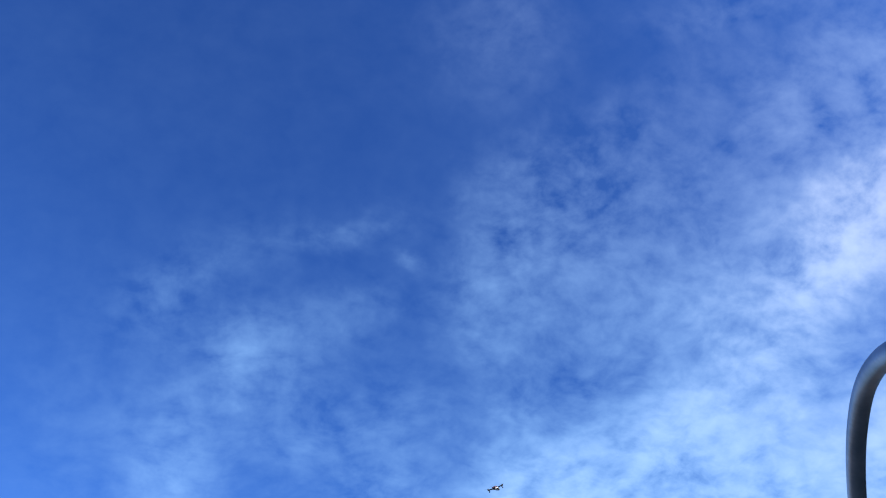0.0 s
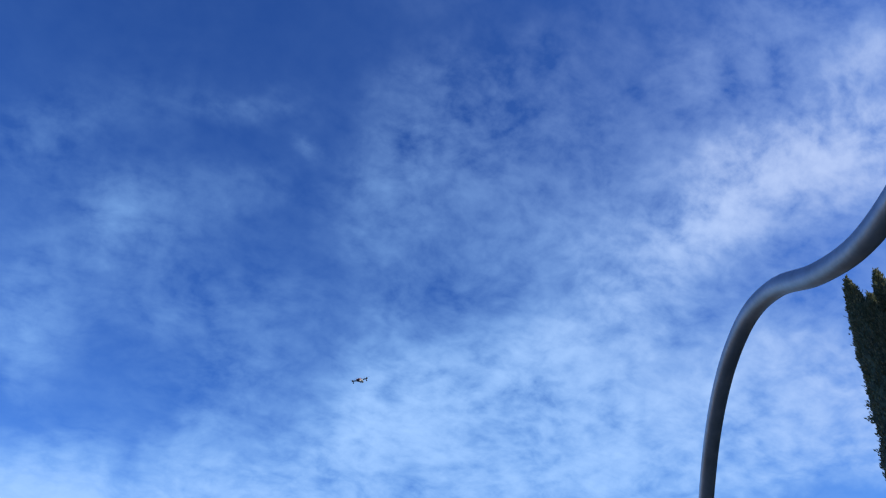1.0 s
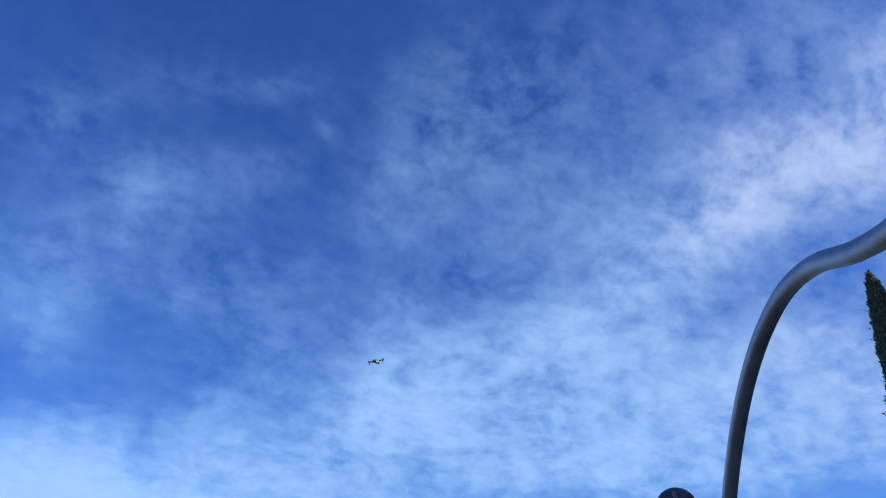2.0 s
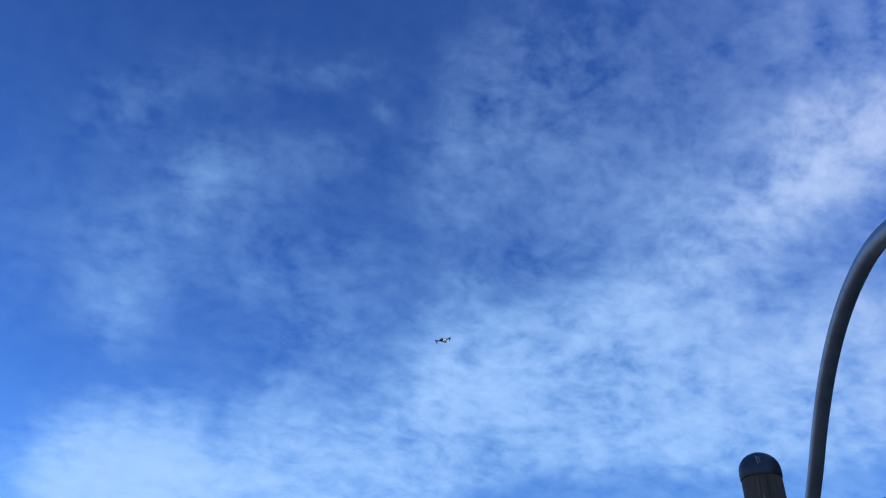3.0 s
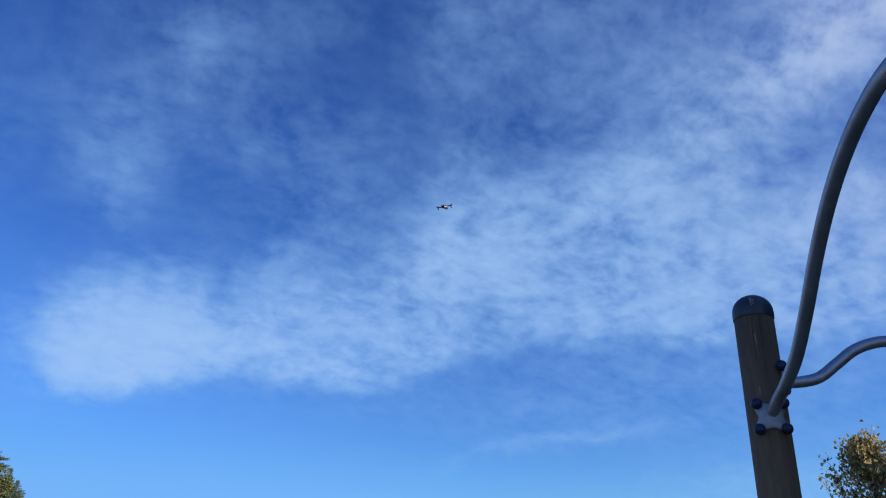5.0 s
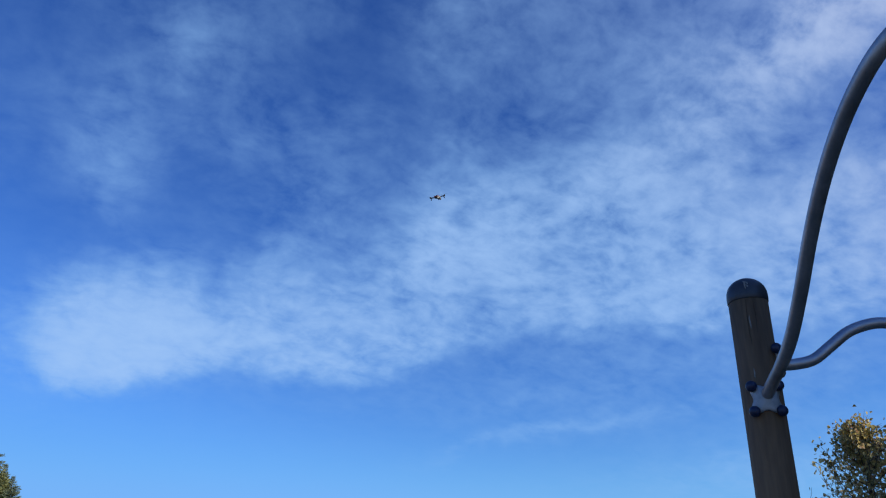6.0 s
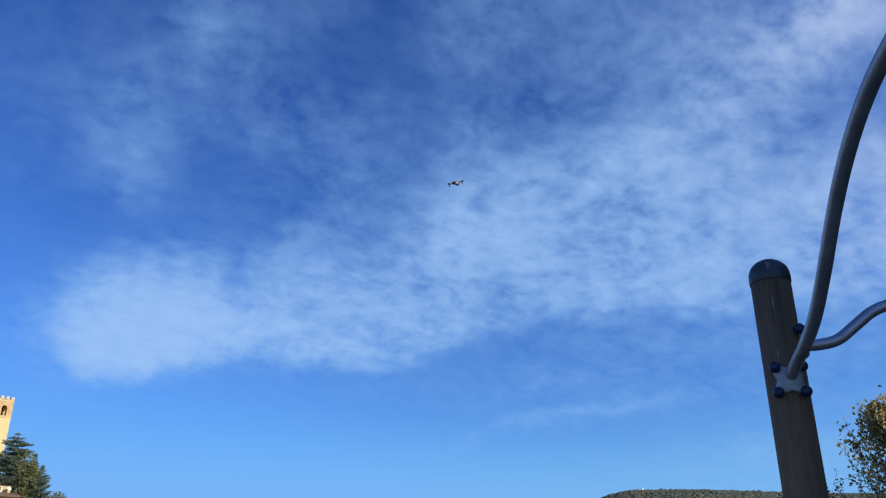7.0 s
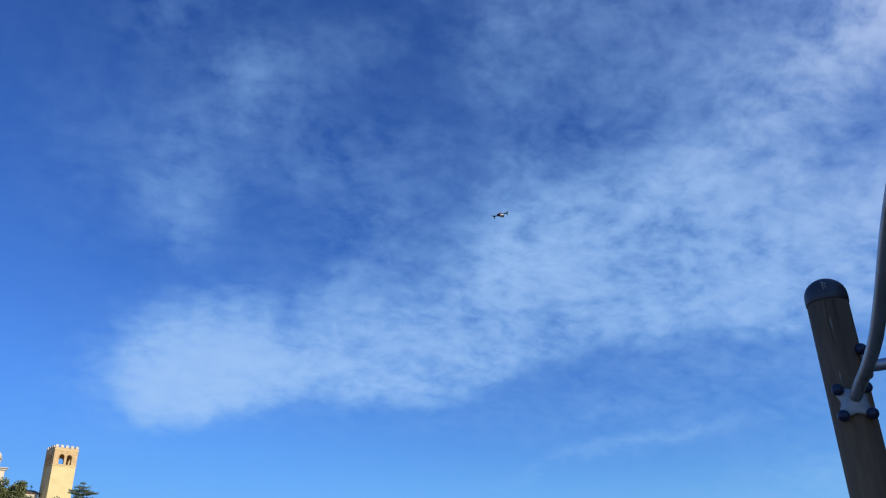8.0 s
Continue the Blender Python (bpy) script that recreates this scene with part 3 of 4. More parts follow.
def bracket(at, normal, z, span=0.035, round_by=0.0):
    """A four-armed cast plate bent round the post, with a ball-headed bolt on each arm."""
    normal = Vector(normal).normalized()
    base = math.atan2(normal.y, normal.x) + round_by
    bm = bmesh.new()
    layers = []
    for r in (R_POST + 0.0005, R_POST + 0.009):
        rings = []
        for k in (0.0, 0.35, 0.7, 0.92, 1.0):
            ring = []
            for j in range(40):
                ph = 2 * math.pi * j / 40
                reach = (0.037 + 0.020 * abs(math.sin(2 * ph)) ** 2.2) * k
                a = base + reach * math.cos(ph) / R_POST
                rr = r - (0.0025 if k == 1.0 and r > R_POST + 0.004 else 0) + (0.004 * (1 - k) if r > R_POST + 0.004 else 0)
                ring.append(bm.verts.new((at[0] + rr * math.cos(a), at[1] + rr * math.sin(a), z + reach * math.sin(ph))))
                if k == 0.0:
                    break
            rings.append(ring)
        for a_, b_ in zip(rings, rings[1:]):
            for j in range(40):
                q = list(dict.fromkeys([a_[j % len(a_)], a_[(j + 1) % len(a_)], b_[(j + 1) % 40], b_[j]]))
                bm.faces.new(q)
        layers.append(rings[-1])
    for j in range(40):
        bm.faces.new((layers[0][j], layers[0][(j + 1) % 40], layers[1][(j + 1) % 40], layers[1][j]))
    plate = part("bracket", bm, PLATE, frame_thing, "four-armed grey cast metal bracket", True)
    for sa in (-1, 1):
        for sz in (-1, 1):
            a = base + sa * span / R_POST
            n = Vector((math.cos(a), math.sin(a), 0))
            c = Vector((at[0], at[1], z + sz * 0.040)) + n * (R_POST + 0.006)
            prof = [(0.0135, 0.0), (0.0165, 0.004)] + [(0.0180 * math.cos(t), 0.010 + 0.0165 * math.sin(t)) for t in (0.0, 0.3, 0.6, 0.9, 1.2, 1.4)] + [(0.0, 0.0265)]
            bb = turned(bmesh.new(), prof, 18)
            bmesh.ops.transform(bb, matrix=Matrix.Translation(c) @ n.to_track_quat("Z", "Y").to_matrix().to_4x4(), verts=bb.verts)
            part("bolt_cap", bb, BLUE, plate, "round blue plastic bolt cap", True)
    return plate


build_post((0, 0, 0))
LONG, SHORT = 3.70, 1.44
far_long = RUN * (LONG + 2 * R_POST)
far_short = SIDE * (SHORT + 2 * R_POST)
build_post(tuple(far_long))
build_post(tuple(far_short))
bracket((0, 0), RUN, 2.224, 0.034, -0.06)
bracket((0, 0), SIDE, 2.347, 0.056)
bracket(far_long[:2], -RUN, 2.232)
bracket(far_short[:2], -SIDE, 2.355)

wave = [(0.0, 2.236), (0.05, 2.246), (0.12, 2.258), (0.20, 2.270), (0.35, 2.309), (0.50, 2.383), (0.65, 2.472), (0.80, 2.543), (0.95, 2.589), (1.10, 2.610), (1.25, 2.605), (1.40, 2.563), (1.55, 2.488), (1.70, 2.437), (1.85, 2.424)]
wave += [(LONG - s, z) for s, z in reversed(wave[:-1])]
knots = [RUN * (R_POST + s) + Vector((0, 0, z)) for s, z in wave]
part("long_tube", swept(bmesh.new(), curve_points(knots, 6), R_TUBE, 24), STEEL, frame_thing, "long wavy brushed steel tube", True)
hump = [(0.0, 2.347), (0.06, 2.350), (0.115, 2.364), (0.175, 2.408), (0.235, 2.452), (0.30, 2.475), (0.355, 2.478), (0.43, 2.462), (0.52, 2.412), (0.62, 2.368), (0.72, 2.356)]
hump += [(SHORT - s, z) for s, z in reversed(hump[:-1])]
knots = [SIDE * (R_POST + s) + Vector((0, 0, z)) for s, z in hump]
part("side_tube", swept(bmesh.new(), curve_points(knots, 6), R_TUBE, 24), STEEL, frame_thing, "short wavy steel tube", True)


# ---------------------------------------------------------------- the drone
def build_drone():
    p = polar(1.0, 17.0 * math.cos(radians(27.7)), 1.6 + 17.0 * math.sin(radians(27.7)))
    d = thing("drone", p, "small dark quadcopter drone with red stripes hovering in the sky", "drone", rz=35)
    d.matrix_world = pose(*p) @ pose(0, 0, 0, 0, -13, 0) @ pose(0, 0, 0, 22, 0, 0) @ pose(0, 0, 0, 0, 0, 35) @ Matrix.Scale(0.86, 4)
    bm = turned(bmesh.new(), [(0.0, -0.035), (0.04, -0.03), (0.062, -0.008), (0.06, 0.015), (0.035, 0.034), (0.0, 0.038)], 16)
    bmesh.ops.scale(bm, vec=(1.5, 0.85, 1), verts=bm.verts)
    body = part("body", bm, CARBON, d, "", True)
    part("stripe", box(bmesh.new(), (-0.085, -0.035, 0.022), (0.02, 0.035, 0.042), 0.008), REDSHELL, body, "red top stripe")
    for s in (-1, 1):
        part("side_panel", box(bmesh.new(), (-0.05, s * 0.046 - 0.006, -0.012), (0.06, s * 0.046 + 0.006, 0.014), 0.004), WHITE, body, "white side panel")
    for sx in (-1, 1):
        for sy in (-1, 1):
            tip = Vector((sx * 0.125, sy * 0.120, 0.012))
            arm = part("arm", swept(bmesh.new(), [Vector((sx * 0.05, sy * 0.03, 0)), tip * 0.6, tip], [0.016, 0.014, 0.012], 8), CARBON, d, "", True)
            part("motor", turned(bmesh.new(), [(0.016, -0.015), (0.018, 0.0), (0.018, 0.022), (0.008, 0.03)], 12, tip), CARBON, arm)
            bm = bmesh.new()
            for s in (-1, 1):
                a = [bm.verts.new(tip + Vector((s * x, w, 0.032 + k))) for x, w, k in ((0.008, -0.006, 0), (0.05, -0.012, 0.003), (0.105, -0.006, 0), (0.105, 0.004, 0.003), (0.05, 0.009, 0.006), (0.008, 0.006, 0.002))]
                bm.faces.new(a)
            bmesh.ops.solidify(bm, geom=bm.faces, thickness=0.002)
            part("propeller", bm, CARBON, arm)
            part("leg", swept(bmesh.new(), [tip * 0.85, tip * 0.95 + Vector((0, 0, -0.065))], [0.012, 0.010], 8), CARBON, arm)
    gim = part("camera_gimbal", box(bmesh.new(), (0.055, -0.022, -0.062), (0.095, 0.022, -0.022), 0.008), CARBON, d)
    part("lens", turned(bmesh.new(), [(0.012, -0.004), (0.012, 0.006), (0.0, 0.008)], 12, (0.075, 0, -0.066)), DARKGLASS, gim)


build_drone()


# ---------------------------------------------------------------- trees
def cypress(at):
    """A columnar cypress with several leaders."""
    rng = np.random.default_rng(11)
    tree = thing("cypress_tree", at, "tall dark green columnar cypress with pointed leaders", "tree", "cypress row")
    part("trunk", turned(bmesh.new(), [(0.20, 0), (0.15, 0.4), (0.12, 1.2), (0.06, 5.0)], 12), BARK, tree, "", True)
    tips = []
    for a, b, h in ((-0.34, 0.0, 9.70), (-0.10, -0.15, 9.20), (0.02, 0.2, 9.38), (0.13, 0.1, 9.74), (0.24, -0.25, 9.25), (0.55, 0.1, 9.5), (0.30, 0.45, 9.0), (-0.05, -0.35, 8.6), (-0.10, 0.40, 8.9)):
        tips.append((0.777 * a + 0.629 * b, -0.629 * a + 0.777 * b, h - 0.13, 1.42))
    prof = lambda s: 0.62 * s ** 0.62 * (1 - 0.35 * max(0.0, s - 0.75) / 0.25)
    def girth(x, s, ph):
        q = (math.cos(ph) * 1.6 + x * 5, math.sin(ph) * 1.6, s * 17)
        q2 = (math.cos(ph) * 4 + x * 5, math.sin(ph) * 4, s * 48)
        q3 = (math.cos(ph) * 9 + x, math.sin(ph) * 9, s * 110)
        return 1 + 0.22 * noise.noise(q) + 0.22 * noise.noise(q2) + 0.16 * noise.noise(q3)

    verts, faces = [], []
    at_, al, ln, wd = [], [], [], []
    rows, cols = 90, 40
    for x, y, h, w in tips:
        base = len(verts)
        for i in range(rows + 1):
            s = max(0.0005, (i / rows) ** 1.15)
            z = 0.25 + (h - 0.30) * (1 - s)
            for j in range(cols):
                ph = 2 * math.pi * (j + 0.5 * (i % 2)) / cols
                g = girth(x, s, ph)
                r = w * prof(s) * 0.93 * g
                c, k = math.cos(ph), math.sin(ph)
                verts.append((x + r * c, y + r * k, z + 0.12 * (g - 1)))
                m = 6 if s < 0.55 else 3
                for _ in range(m):
                    rr = r * rng.uniform(0.95, 1.0)
                    pp = ph + rng.normal(0, 0.1)
                    at_.append((x + rr * math.cos(pp), y + rr * math.sin(pp), z + rng.normal(0, 0.05)))
                    al.append((0.5 * c + rng.normal(0, 0.3), 0.5 * k + rng.normal(0, 0.3), 1.0))
        # loose sprays that stand out of the outline
        for _ in range(150):
            s, ph = rng.uniform(0.0, 0.6) ** 1.2, rng.uniform(0, 6.283)
            r = w * prof(max(s, 0.002)) * 0.93 * girth(x, s, ph)
            z = 0.25 + (h - 0.30) * (1 - s)
            reach = rng.uniform(0.03, 0.10) * min(1.0, 0.35 + s * 6)
            for _ in range(6):
                q = rng.random()
                at_.append((x + (r + reach * 0.6 * q) * math.cos(ph) + rng.normal(0, 0.015), y + (r + reach * 0.6 * q) * math.sin(ph) + rng.normal(0, 0.015), z + reach * q))
                al.append((0.6 * math.cos(ph) + rng.normal(0, 0.3), 0.6 * math.sin(ph) + rng.normal(0, 0.3), 0.9))
        for i in range(rows):
            for j in range(cols):
                a, b = base + i * cols, base + (i + 1) * cols
                faces.append((a + j, b + j, b + (j + 1) % cols, a + (j + 1) % cols))
    from_lists("inner_crown", verts, faces, CYPRESS_CORE, tree, "", True)
    n = len(at_)
    at_, al = np.array(at_), np.array(al)
    al /= np.linalg.norm(al, axis=1)[:, None]
    leaves("foliage", at_, al, rng.uniform(0.035, 0.085, n), rng.uniform(0.018, 0.038, n), CYPRESS, tree, rng)
    return tree


first = cypress(tuple(polar(39.62, 14.2)))
# ten unseen copies, enlarged and added to keep the sun off the posts and tubes
for i in range(10):
    k = 1.30 + 0.08 * math.sin(i * 2.1)
    copy_thing(first, pose(9.6 - 0.10 * i, 8.3 - 1.45 * i, 0, 0, 0, 75 * i + 40) @ Matrix.Diagonal((k, k, k * 0.95, 1)))


# three more out-of-view copies, sized only to shade the autumn tree's lower crown
for x, y, k in ((13.5, 11.5, 0.805), (14.0, 12.6, 0.82), (13.2, 10.4, 0.80)):
    copy_thing(first, pose(x, y, 0, 0, 0, 50 * x) @ Matrix.Diagonal((k * 1.3, k * 1.3, k, 1)))


def autumn_tree(at, label, mat):
    """A young upright tree, half of its yellowing leaves still on."""
    rng = np.random.default_rng(23)
    tree = thing("autumn_tree", at, label, "tree")
    bm = bmesh.new()
    stem = curve_points([(0, 0, 0), (0.05, 0.02, 1.2), (-0.04, 0.04, 2.6), (0.02, 0.0, 4.0), (-0.06, 0.0, 4.95)], 6)
    swept(bm, stem, [0.075 * (1 - 0.9 * i / (len(stem) - 1)) + 0.004 for i in range(len(stem))], 10)
    part("trunk", bm, BARK, tree, "", True)
    spots_, ways_ = [], []
    for i in range(60):
        tw = bmesh.new()
        z = 1.3 + 3.4 * (i / 59) ** 0.9
        reach = 0.95 * (1 - smooth(2.6, 5.2, z)) * rng.uniform(0.70, 1.15) + 0.10
        ph = i * 2.4 + rng.normal(0, 0.3)
        k = min(len(stem) - 2, int(z / 4.95 * (len(stem) - 1)))
        a = stem[k].lerp(stem[k + 1], 0.5)
        out = Vector((math.cos(ph), math.sin(ph), 0))
        limb = curve_points([a, a + out * reach * 0.5 + Vector((0, 0, reach * 0.35)), a + out * reach * 0.92 + Vector((0, 0, reach * 0.95))], 5)
        swept(tw, limb, [0.014 * (1 - 0.8 * j / (len(limb) - 1)) for j in range(len(limb))], 5)
        for j in range(1, len(limb)):
            for _ in range(2):
                tip = limb[j] + Vector(rng.normal(0, 1, 3)) * 0.13 + Vector((0, 0, 0.10))
                swept(tw, [limb[j], (limb[j] + tip) / 2 + Vector(rng.normal(0, 0.02, 3)), tip], [0.005, 0.004, 0.002], 4)
                for _ in range(int(rng.integers(4, 8) * (0.75 + 0.25 * smooth(2.6, 3.6, z)))):
                    spots_.append(limb[j].lerp(tip, rng.uniform(0.3, 1.05)) + Vector(rng.normal(0, 0.05, 3)))
                    ways_.append(Vector(rng.normal(0, 0.7, 3)) + Vector((0, 0, -0.3)))
        part("limb", tw, BARK, tree)
    n = len(spots_)
    w = np.array([tuple(v.normalized()) for v in ways_])
    broad_leaves("crown", np.array([tuple(v) for v in spots_]), w, rng.uniform(0.045, 0.088, n), rng.uniform(0.040, 0.078, n), mat, tree, rng)
    tree.scale = (0.91, 0.91, 0.93)
    return tree


maple = autumn_tree(tuple(polar(28.45, 16.0)), "young upright tree with yellowing autumn leaves", AUTUMN)
low = autumn_tree(tuple(polar(23.3, 17.0)), "small thin tree with dark leaves behind the post", DARKLEAF)
low.scale = (0.56, 0.56, 0.71)


def conifer(at, height, spread, seed, droop, label, dense=1.0, layer=0.6, taper=0.85):
    """A conifer with whorls of drooping boughs."""
    rng = np.random.default_rng(seed)
    tree = thing("conifer_tree", at, label, "tree")
    part("trunk", turned(bmesh.new(), [(0.022 * height, -0.5), (0.016 * height, height * 0.3), (0.002 * height, height * 0.97), (0.0, height)], 10), BARK, tree, "", True)
    c, d, ln = [], [], []
    z = height * 0.10
    while z < height * 0.99:
        k = 1 - z / height
        reach0 = spread * k ** taper * (0.35 + 0.65 * smooth(0, 0.14, k)) + 0.03
        m = int(rng.integers(7, 10))
        turn = rng.uniform(0, 6.28)
        for j in range(m):
            ph = turn + 2 * math.pi * (j + rng.uniform(-0.3, 0.3)) / m
            reach = reach0 * rng.uniform(0.40, 1.20)
            zz = z + layer * rng.uniform(-0.22, 0.22) * min(1, k * 6)
            out = np.array([math.cos(ph), math.sin(ph), 0])
            side = np.array([-out[1], out[0], 0])
            # twigs leave the bough to both sides and shorten towards its tip
            twigs = max(4, int(reach * 9 * dense))
            for i in range(twigs):
                s = 0.03 + 0.97 * (i + rng.random()) / twigs
                span = (0.10 + 0.26 * reach * (1.02 - s) ** 0.8) * rng.uniform(0.5, 1.1)
                way_ = 1 if i % 2 else -1
                n = max(7, int(span * 38 * dense))
                q = rng.uniform(0, 1, n)
                p = out * (reach * s + span * 0.75 * q)[:, None] + side * (way_ * span * 0.8 * q)[:, None]
                p[:, 2] += zz + reach * (0.10 * s - (droop + 0.10) * s ** 2) - abs(droop) * 0.25 * span * q + rng.normal(0, 0.05, n)
                c.append(p)
                w = out * 0.9 + side * (way_ * 0.7 + rng.normal(0, 0.45, n))[:, None] + np.array([0, 0, 0.1 - droop * 0.4 + 1.2 * (1 - smooth(0.01, 0.12, k))]) + rng.normal(0, 0.22, (n, 3))
                d.append(w / np.linalg.norm(w, axis=1)[:, None])
                ln.append(rng.uniform(0.14, 0.30, n) * (0.4 + 0.6 * min(1, reach)))
        z += layer * rng.uniform(0.85, 1.15) * (0.7 + 0.3 * k)
    c, d, ln = np.concatenate(c), np.concatenate(d), np.concatenate(ln)
    leaves("foliage", c, d, ln, ln * 0.24, NEEDLES, tree, rng, 0.3)
    return tree


def bush(at, height, r, seed, label, mat, n=3600, size=0.22, name="bush"):
    """A broadleaf crown of several lobes on a short trunk or stems."""
    rng = np.random.default_rng(seed)
    tree = thing(name, at, label, "bush" if name == "bush" else "tree")
    mid = height - r * 1.05
    lobes = [(rng.normal(0, 0.36, 3) * r + (0, 0, mid), rng.uniform(0.45, 0.7) * r) for _ in range(12)]
    # taller trees keep their crown well down the trunk
    for z in np.arange(mid - r * 0.9, max(0.8, mid - 4.5), -r * 0.45):
        lobes.append((rng.normal(0, 0.45, 3) * r + (0, 0, z), rng.uniform(0.5, 0.75) * r))
    for c, k in lobes[:5]:
        part("stem", swept(bmesh.new(), [Vector((0, 0, -0.4)), Vector((c[0] * 0.3, c[1] * 0.3, c[2] * 0.6)), Vector(c)], [0.10, 0.07, 0.02], 6), BARK, tree)
    c_, d_ = [], []
    for c, k in lobes:
        v = unit_rows(n // 12, rng)
        c_.append(c + v * k * rng.uniform(0.45, 1.05, (n // 12, 1)))
        d_.append(v + rng.normal(0, 0.5, v.shape))
    c_, d_ = np.concatenate(c_), np.concatenate(d_)
    d_ /= np.linalg.norm(d_, axis=1)[:, None]
    ln = rng.uniform(0.7, 1.3, len(c_)) * size
    leaves("crown", c_, d_, ln, ln * 0.7, mat, tree, rng, 0.2)
    return tree


def on_land(az, dist, dz=0.0):
    p = polar(az, dist)
    return (p.x, p.y, land(p.x, p.y) + dz)


def rooted(az, dist, top_el):
    """Where a tree at az and dist stands, and its height up to a line of sight of top_el degrees from eye height."""
    p = on_land(az, dist)
    return p, 1.6 + dist * math.tan(radians(top_el)) - p[2]


p, h = rooted(-27.25, 95, 9.30)
conifer(p, h, 4.7, 3, -0.10, "dark green cedar with layered boughs on the hillside", 1.6, 0.52, 0.62)
p, h = rooted(-26.05, 90, 8.15)
conifer(p, h, 2.4, 4, -0.20, "slim dark green fir on the hillside", 1.8, 0.30, 0.80)
p, h = rooted(-25.52, 88, 7.50)
conifer(p, h, 3.0, 6, -0.25, "low dark green fir on the hillside", 1.8, 0.32, 0.85)
p, h = rooted(-28.7, 100, 7.3)
conifer(p, h, 3.4, 8, 0.15, "broad dark green fir below the tower", 1.6, 0.42, 0.8)
p, h = rooted(-30.85, 165, 8.92)
bush(p, h, 1.4, 31, "olive green tree in front of the tower", BROADLEAF, 3600, 0.32, "broadleaf_tree")
p, h = rooted(-31.8, 165, 8.85)
bush(p, h, 1.7, 32, "green tree in front of the church", BROADLEAF, 3600, 0.32, "broadleaf_tree")
p, h = rooted(-28.9, 172, 8.25)
bush(p, h, 1.9, 33, "yellow green tree at the foot of the tower", BROADLEAF, 3000, 0.32, "broadleaf_tree")
p, h = rooted(-28.15, 168, 7.85)
bush(p, h, 1.8, 35, "olive green tree beside the cedar below the tower", BROADLEAF, 3000, 0.30, "broadleaf_tree")
p, h = rooted(-29.6, 168, 8.05)
bush(p, h, 1.9, 37, "olive green tree on the slope below the church", BROADLEAF, 3000, 0.30, "broadleaf_tree")
p, h = rooted(-30.3, 170, 8.2)
bush(p, h, 1.9, 38, "brown green tree before the church roof", BROADLEAF, 3000, 0.30, "broadleaf_tree")
for az, dist, el, r, seed in ((-30.3, 124, 7.75, 2.0, 51), (-29.6, 130, 7.85, 2.1, 52), (-28.95, 122, 7.55, 1.9, 53), (-31.0, 128, 7.7, 2.0, 54)):
    p, h = rooted(az, dist, el)
    bush(p, h, r, seed, "olive green tree on the slope of the castle hill", BROADLEAF, 3000, 0.26, "broadleaf_tree")
p, h = rooted(-26.40, 88, 7.65)
bush(p, h, 1.3, 34, "light green tree among the firs", BROADLEAF, 3600, 0.2, "broadleaf_tree")
p, h = rooted(-28.1, 78, 6.1)
bush(p, h, 0.55, 36, "olive green shrub before the yellow house", BROADLEAF, 1500, 0.12)
for az, el, r in ((-24.6, 5.6, 1.3), (-23.95, 5.45, 1.2), (-23.4, 5.3, 1.1)):
    p, h = rooted(az, 110, el)
    bush(p, h, r, 40 + int(-az * 10), "grey green shrub on the slope", BROADLEAF, 2600, 0.2)


# ---------------------------------------------------------------- tower, church and house on the hill
def arched_wall(bm, width, z0, z1, thick, holes, turn, offset):
    """A wall of the given width round x = 0 at y from -offset inwards, with arched holes (centre, sill, width, spring)."""
    made = []

    def slab(x0, x1, a, b):
        v = [bm.verts.new((x, y, z)) for x in (x0, x1) for y in (-offset, -offset + thick) for z in (a, b)]
        for q in ((0, 1, 3, 2), (4, 6, 7, 5), (0, 4, 5, 1), (2, 3, 7, 6), (0, 2, 6, 4), (1, 5, 7, 3)):
            bm.faces.new([v[i] for i in q])
        made.extend(v)

    x = -width / 2
    for c, sill, w, spring in holes:
        slab(x, c - w / 2, z0, z1)
        slab(c - w / 2, c + w / 2, z0, sill)
        prev = None
        for i in range(13):
            a = math.pi * (1 - i / 12)
            xx, zz = c + w / 2 * math.cos(a), spring + w / 2 * math.sin(a)
            cur = [bm.verts.new((xx, y, z)) for y in (-offset, -offset + thick) for z in (zz, z1)]
            made.extend(cur)
            if prev:
                for q in ((prev[0], cur[0], cur[1], prev[1]), (prev[2], prev[3], cur[3], cur[2]), (prev[0], prev[2], cur[2], cur[0])):
                    bm.faces.new(q)
            prev = cur
        x = c + w / 2
    slab(x, width / 2, z0, z1)
    bmesh.ops.transform(bm, matrix=pose(0, 0, 0, 0, 0, turn), verts=made)
    return bm


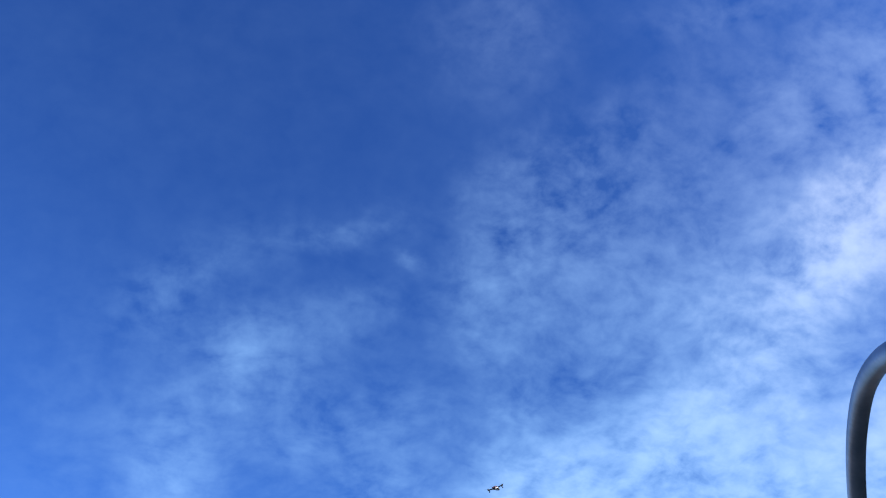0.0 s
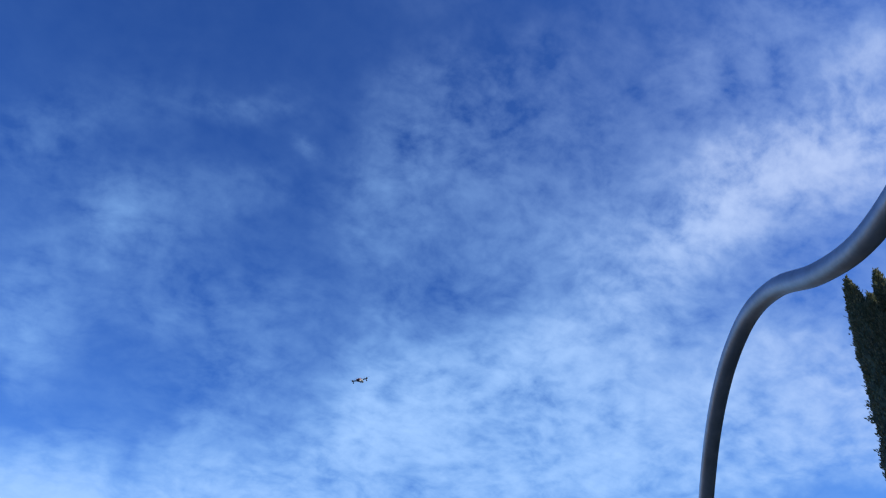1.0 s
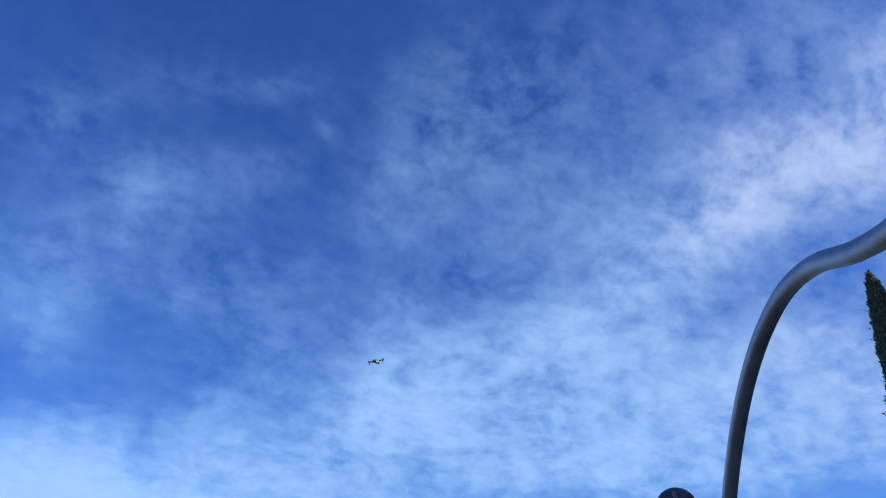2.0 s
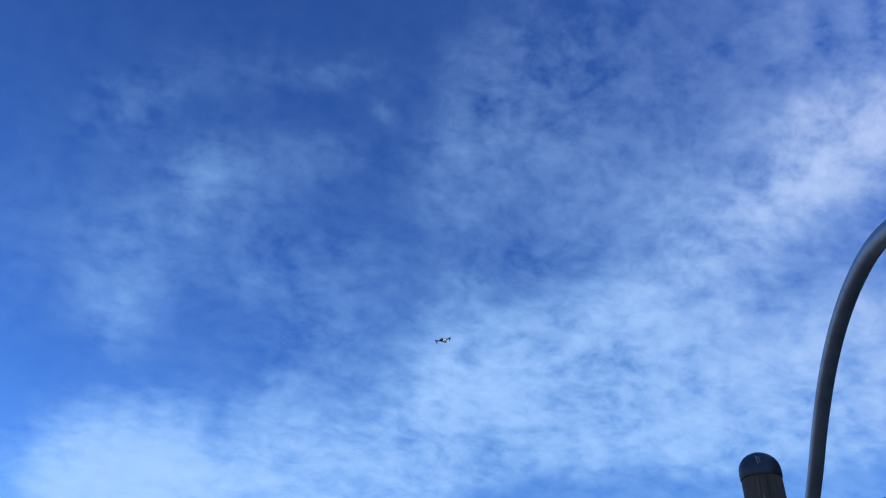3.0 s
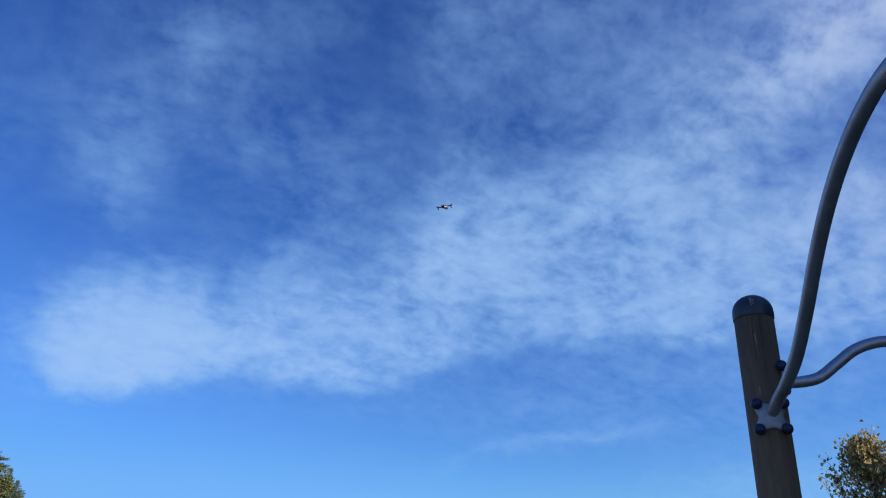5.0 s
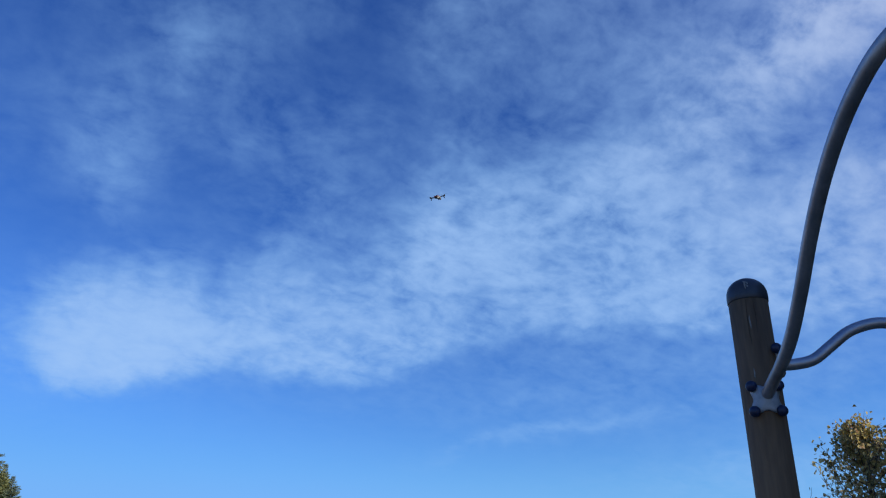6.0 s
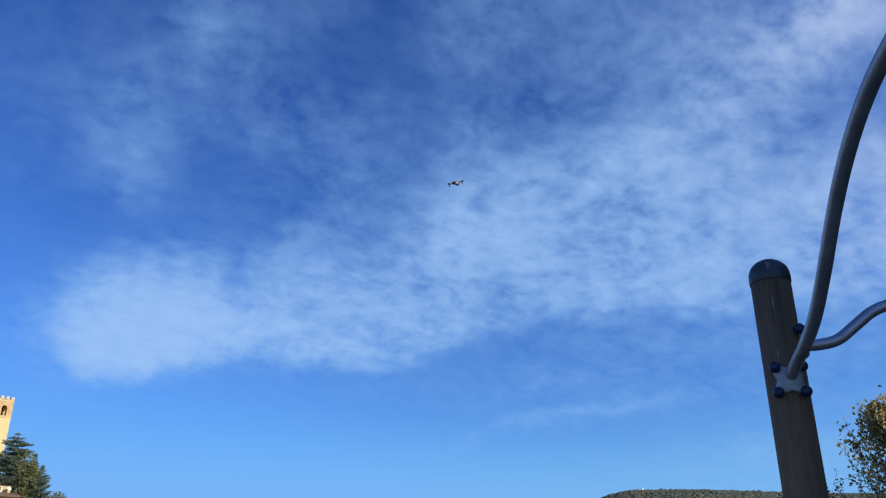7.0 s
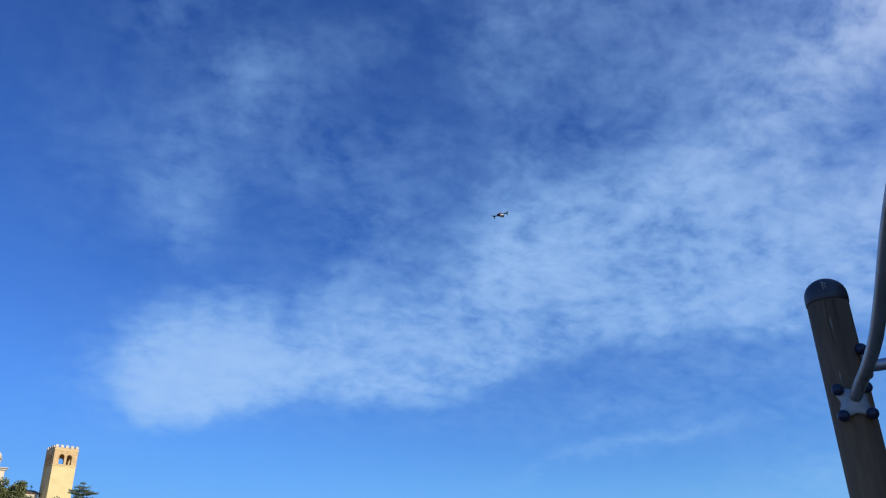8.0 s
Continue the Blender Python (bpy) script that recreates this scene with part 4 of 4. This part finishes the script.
def build_tower():
    c = polar(-28.77, 203.5)
    top = 41.85                      # merlon tops
    foot = land(c.x, c.y) - 1.0
    w = 5.1
    tower = thing("bell_tower", (c.x, c.y, 0), "square yellow stone tower with battlements and arched belfry openings", "tower", rz=28.83 + 19.7)
    deck = top - 0.95
    low = deck - 3.7
    half = w / 2
    part("shaft", box(bmesh.new(), (-half, -half, foot), (half, half, low), 0.05), STONE, tower, "pale yellow stone shaft")
    part("string_course", box(bmesh.new(), (-half - 0.07, -half - 0.07, low), (half + 0.07, half + 0.07, low + 0.16), 0.03), STONE, tower)
    for turn in (0, 90, 180, 270):
        wide = w if turn in (0, 180) else w - 0.9
        holes = ((-0.82, low + 0.45, 1.12, low + 2.1), (0.82, low + 0.45, 1.12, low + 2.1))
        wall = part("belfry_wall", arched_wall(bmesh.new(), wide, low + 0.16, deck - 0.2, 0.45, holes, turn, half), BRICK, tower, "ochre brick wall with two arched openings")
        bm = bmesh.new()
        box(bm, (-0.26, -half + 0.05, low + 2.02), (0.26, -half + 0.40, low + 2.16))
        bmesh.ops.transform(bm, matrix=pose(0, 0, 0, 0, 0, turn), verts=bm.verts)
        part("impost", bm, STONE, wall)
        for s in (-0.82, 0.82):
            bm = bmesh.new()
            box(bm, (s - 0.62, -half - 0.06, low + 0.33), (s + 0.62, -half + 0.2, low + 0.45))
            bmesh.ops.transform(bm, matrix=pose(0, 0, 0, 0, 0, turn), verts=bm.verts)
            part("sill", bm, STONE, wall)
    part("deck", box(bmesh.new(), (-half - 0.05, -half - 0.05, deck - 0.2), (half + 0.05, half + 0.05, deck + 0.02), 0.03), STONE, tower)
    for turn in (0, 90, 180, 270):
        bm = bmesh.new()
        wide = half if turn in (0, 180) else half - 0.35
        box(bm, (-wide, -half, deck + 0.02), (wide, -half + 0.35, deck + 0.36))
        bmesh.ops.transform(bm, matrix=pose(0, 0, 0, 0, 0, turn), verts=bm.verts)
        part("parapet", bm, BRICK, tower)
        for i in range(5):
            if turn in (90, 270) and i in (0, 4):
                continue
            x = -half + 0.35 + i * (w - 0.7) / 4
            bm = bmesh.new()
            box(bm, (x - 0.34, -half - 0.01, deck + 0.36), (x + 0.34, -half + 0.34, deck + 0.95), 0.03)
            bmesh.ops.transform(bm, matrix=pose(0, 0, 0, 0, 0, turn), verts=bm.verts)
            part("merlon", bm, COPING, tower)


build_tower()


def build_church():
    c = polar(-32.75, 205)
    foot = land(c.x, c.y) - 1.0
    church = thing("church", (c.x, c.y, 0), "cream plastered church with a domed bell turret", "church", rz=32.75 + 12)
    t = 1.6 + 205 * math.tan(radians(9.62))      # the cornice
    part("turret_body", box(bmesh.new(), (-2.9, -2.9, foot), (2.9, 2.9, t - 0.35), 0.08), PLASTER, church)
    bm = bmesh.new()
    box(bm, (-3.2, -3.2, t - 0.35), (3.2, 3.2, t), 0.1)
    box(bm, (-3.45, -3.45, t), (3.45, 3.45, t + 0.2), 0.06)
    part("cornice", bm, COPING, church)
    drum = part("drum", turned(bmesh.new(), [(2.35, t + 0.2), (2.35, t + 2.3), (2.6, t + 2.35), (2.6, t + 2.6)], 8), PLASTER, church)
    part("dome", turned(bmesh.new(), [(2.45, t + 2.6), (2.3, t + 3.2), (1.8, t + 3.9), (1.0, t + 4.4), (0.3, t + 4.6), (0.28, t + 4.95), (0.0, t + 5.1)], 24), COPING, church, "", True)
    for i in range(4):
        bm = arched_wall(bmesh.new(), 1.0, t + 0.7, t + 2.1, 0.12, ((0, t + 0.75, 0.6, t + 1.5),), 90 * i + 22.5, 2.30)
        part("drum_window", bm, COPING, drum)
    for turn in (0, 90, 180, 270):
        bm = bmesh.new()
        box(bm, (-0.7, -2.93, t - 3.2), (0.7, -2.86, t - 1.1), 0.02)
        bmesh.ops.transform(bm, matrix=pose(0, 0, 0, 0, 0, turn), verts=bm.verts)
        part("louvre", bm, DARKGLASS, church)
    # nave with its gable towards the tower
    e = 1.6 + 205 * math.tan(radians(8.32))
    part("nave_wall", box(bmesh.new(), (2.9, -4.0, foot - 1), (10.2, 5.0, e), 0.05), PLASTER, church)
    bm = bmesh.new()
    v = [bm.verts.new(q) for q in ((2.9, -4.4, e), (10.6, -4.4, e), (10.6, 5.4, e), (2.9, 5.4, e), (2.9, 0.5, e + 1.3), (10.6, 0.5, e + 1.3))]
    for q in ((0, 1, 5, 4), (2, 3, 4, 5), (0, 4, 3), (1, 2, 5), (0, 3, 2, 1)):
        bm.faces.new([v[i] for i in q])
    roof = part("nave_roof", bm, ROOFTILE, church, "weathered clay tile roof")
    bm = bmesh.new()
    box(bm, (9.7, 0.45, e + 1.2), (9.8, 0.55, e + 2.5))
    box(bm, (9.35, 0.45, e + 1.95), (10.15, 0.55, e + 2.07))
    part("cross", bm, IRON, roof, "dark iron roof cross")


build_church()


def build_house():
    p = polar(-28.25, 84)
    z = land(p.x, p.y)
    top = 1.6 + 84 * math.tan(radians(6.05))
    house = thing("house", (p.x, p.y, 0), "small yellow plastered house with a tiled porch roof among trees", "house", rz=28.25 + 8)
    part("wall", box(bmesh.new(), (-2.6, -1.4, z - 1), (1.55, 2.6, top), 0.04), YELLOWWALL, house)
    bm = bmesh.new()
    v = [bm.verts.new(q) for q in ((-2.9, -1.6, top), (1.8, -1.6, top), (1.8, 2.9, top), (-2.9, 2.9, top), (-2.9, 0.7, top + 0.22), (1.8, 0.7, top + 0.22))]
    for q in ((0, 1, 5, 4), (2, 3, 4, 5), (0, 4, 3), (1, 2, 5), (0, 3, 2, 1)):
        bm.faces.new([v[i] for i in q])
    part("roof", bm, ROOFTILE, house)
    bm = bmesh.new()
    box(bm, (-2.9, -3.2, top - 1.15), (2.1, -1.4, top - 1.0))
    for vert in bm.verts:
        if vert.co.y > -2:
            vert.co.z += 0.35
    part("porch_roof", bm, ROOFTILE, house, "lean-to porch roof of brown tiles")
    for x in (-2.6, -0.4, 1.8):
        part("porch_post", box(bmesh.new(), (x - 0.08, -3.1, z - 1), (x + 0.08, -2.94, top - 1.12)), BARK, house)
    for x in (-1.6, 0.4):
        win = part("window", box(bmesh.new(), (x - 0.42, -1.43, top - 0.62), (x + 0.42, -1.36, top - 0.15), 0.01), WHITE, house)
        part("pane", box(bmesh.new(), (x - 0.35, -1.445, top - 0.57), (x + 0.35, -1.432, top - 0.2)), DARKGLASS, win)
    dish = turned(bmesh.new(), [(0.0, 0.0), (0.08, 0.01), (0.14, 0.03), (0.18, 0.055), (0.172, 0.058), (0.13, 0.035), (0.0, 0.012)], 20)
    bmesh.ops.transform(dish, matrix=pose(1.35, -1.75, top - 0.35, 70, 0, 25), verts=dish.verts)
    aerial = part("satellite_dish", dish, WHITE, house, "white satellite dish on the wall", True)
    part("arm", swept(bmesh.new(), [Vector((1.35, -1.38, top - 0.4)), Vector((1.35, -1.74, top - 0.36))], 0.03, 8), IRON, aerial)


build_house()
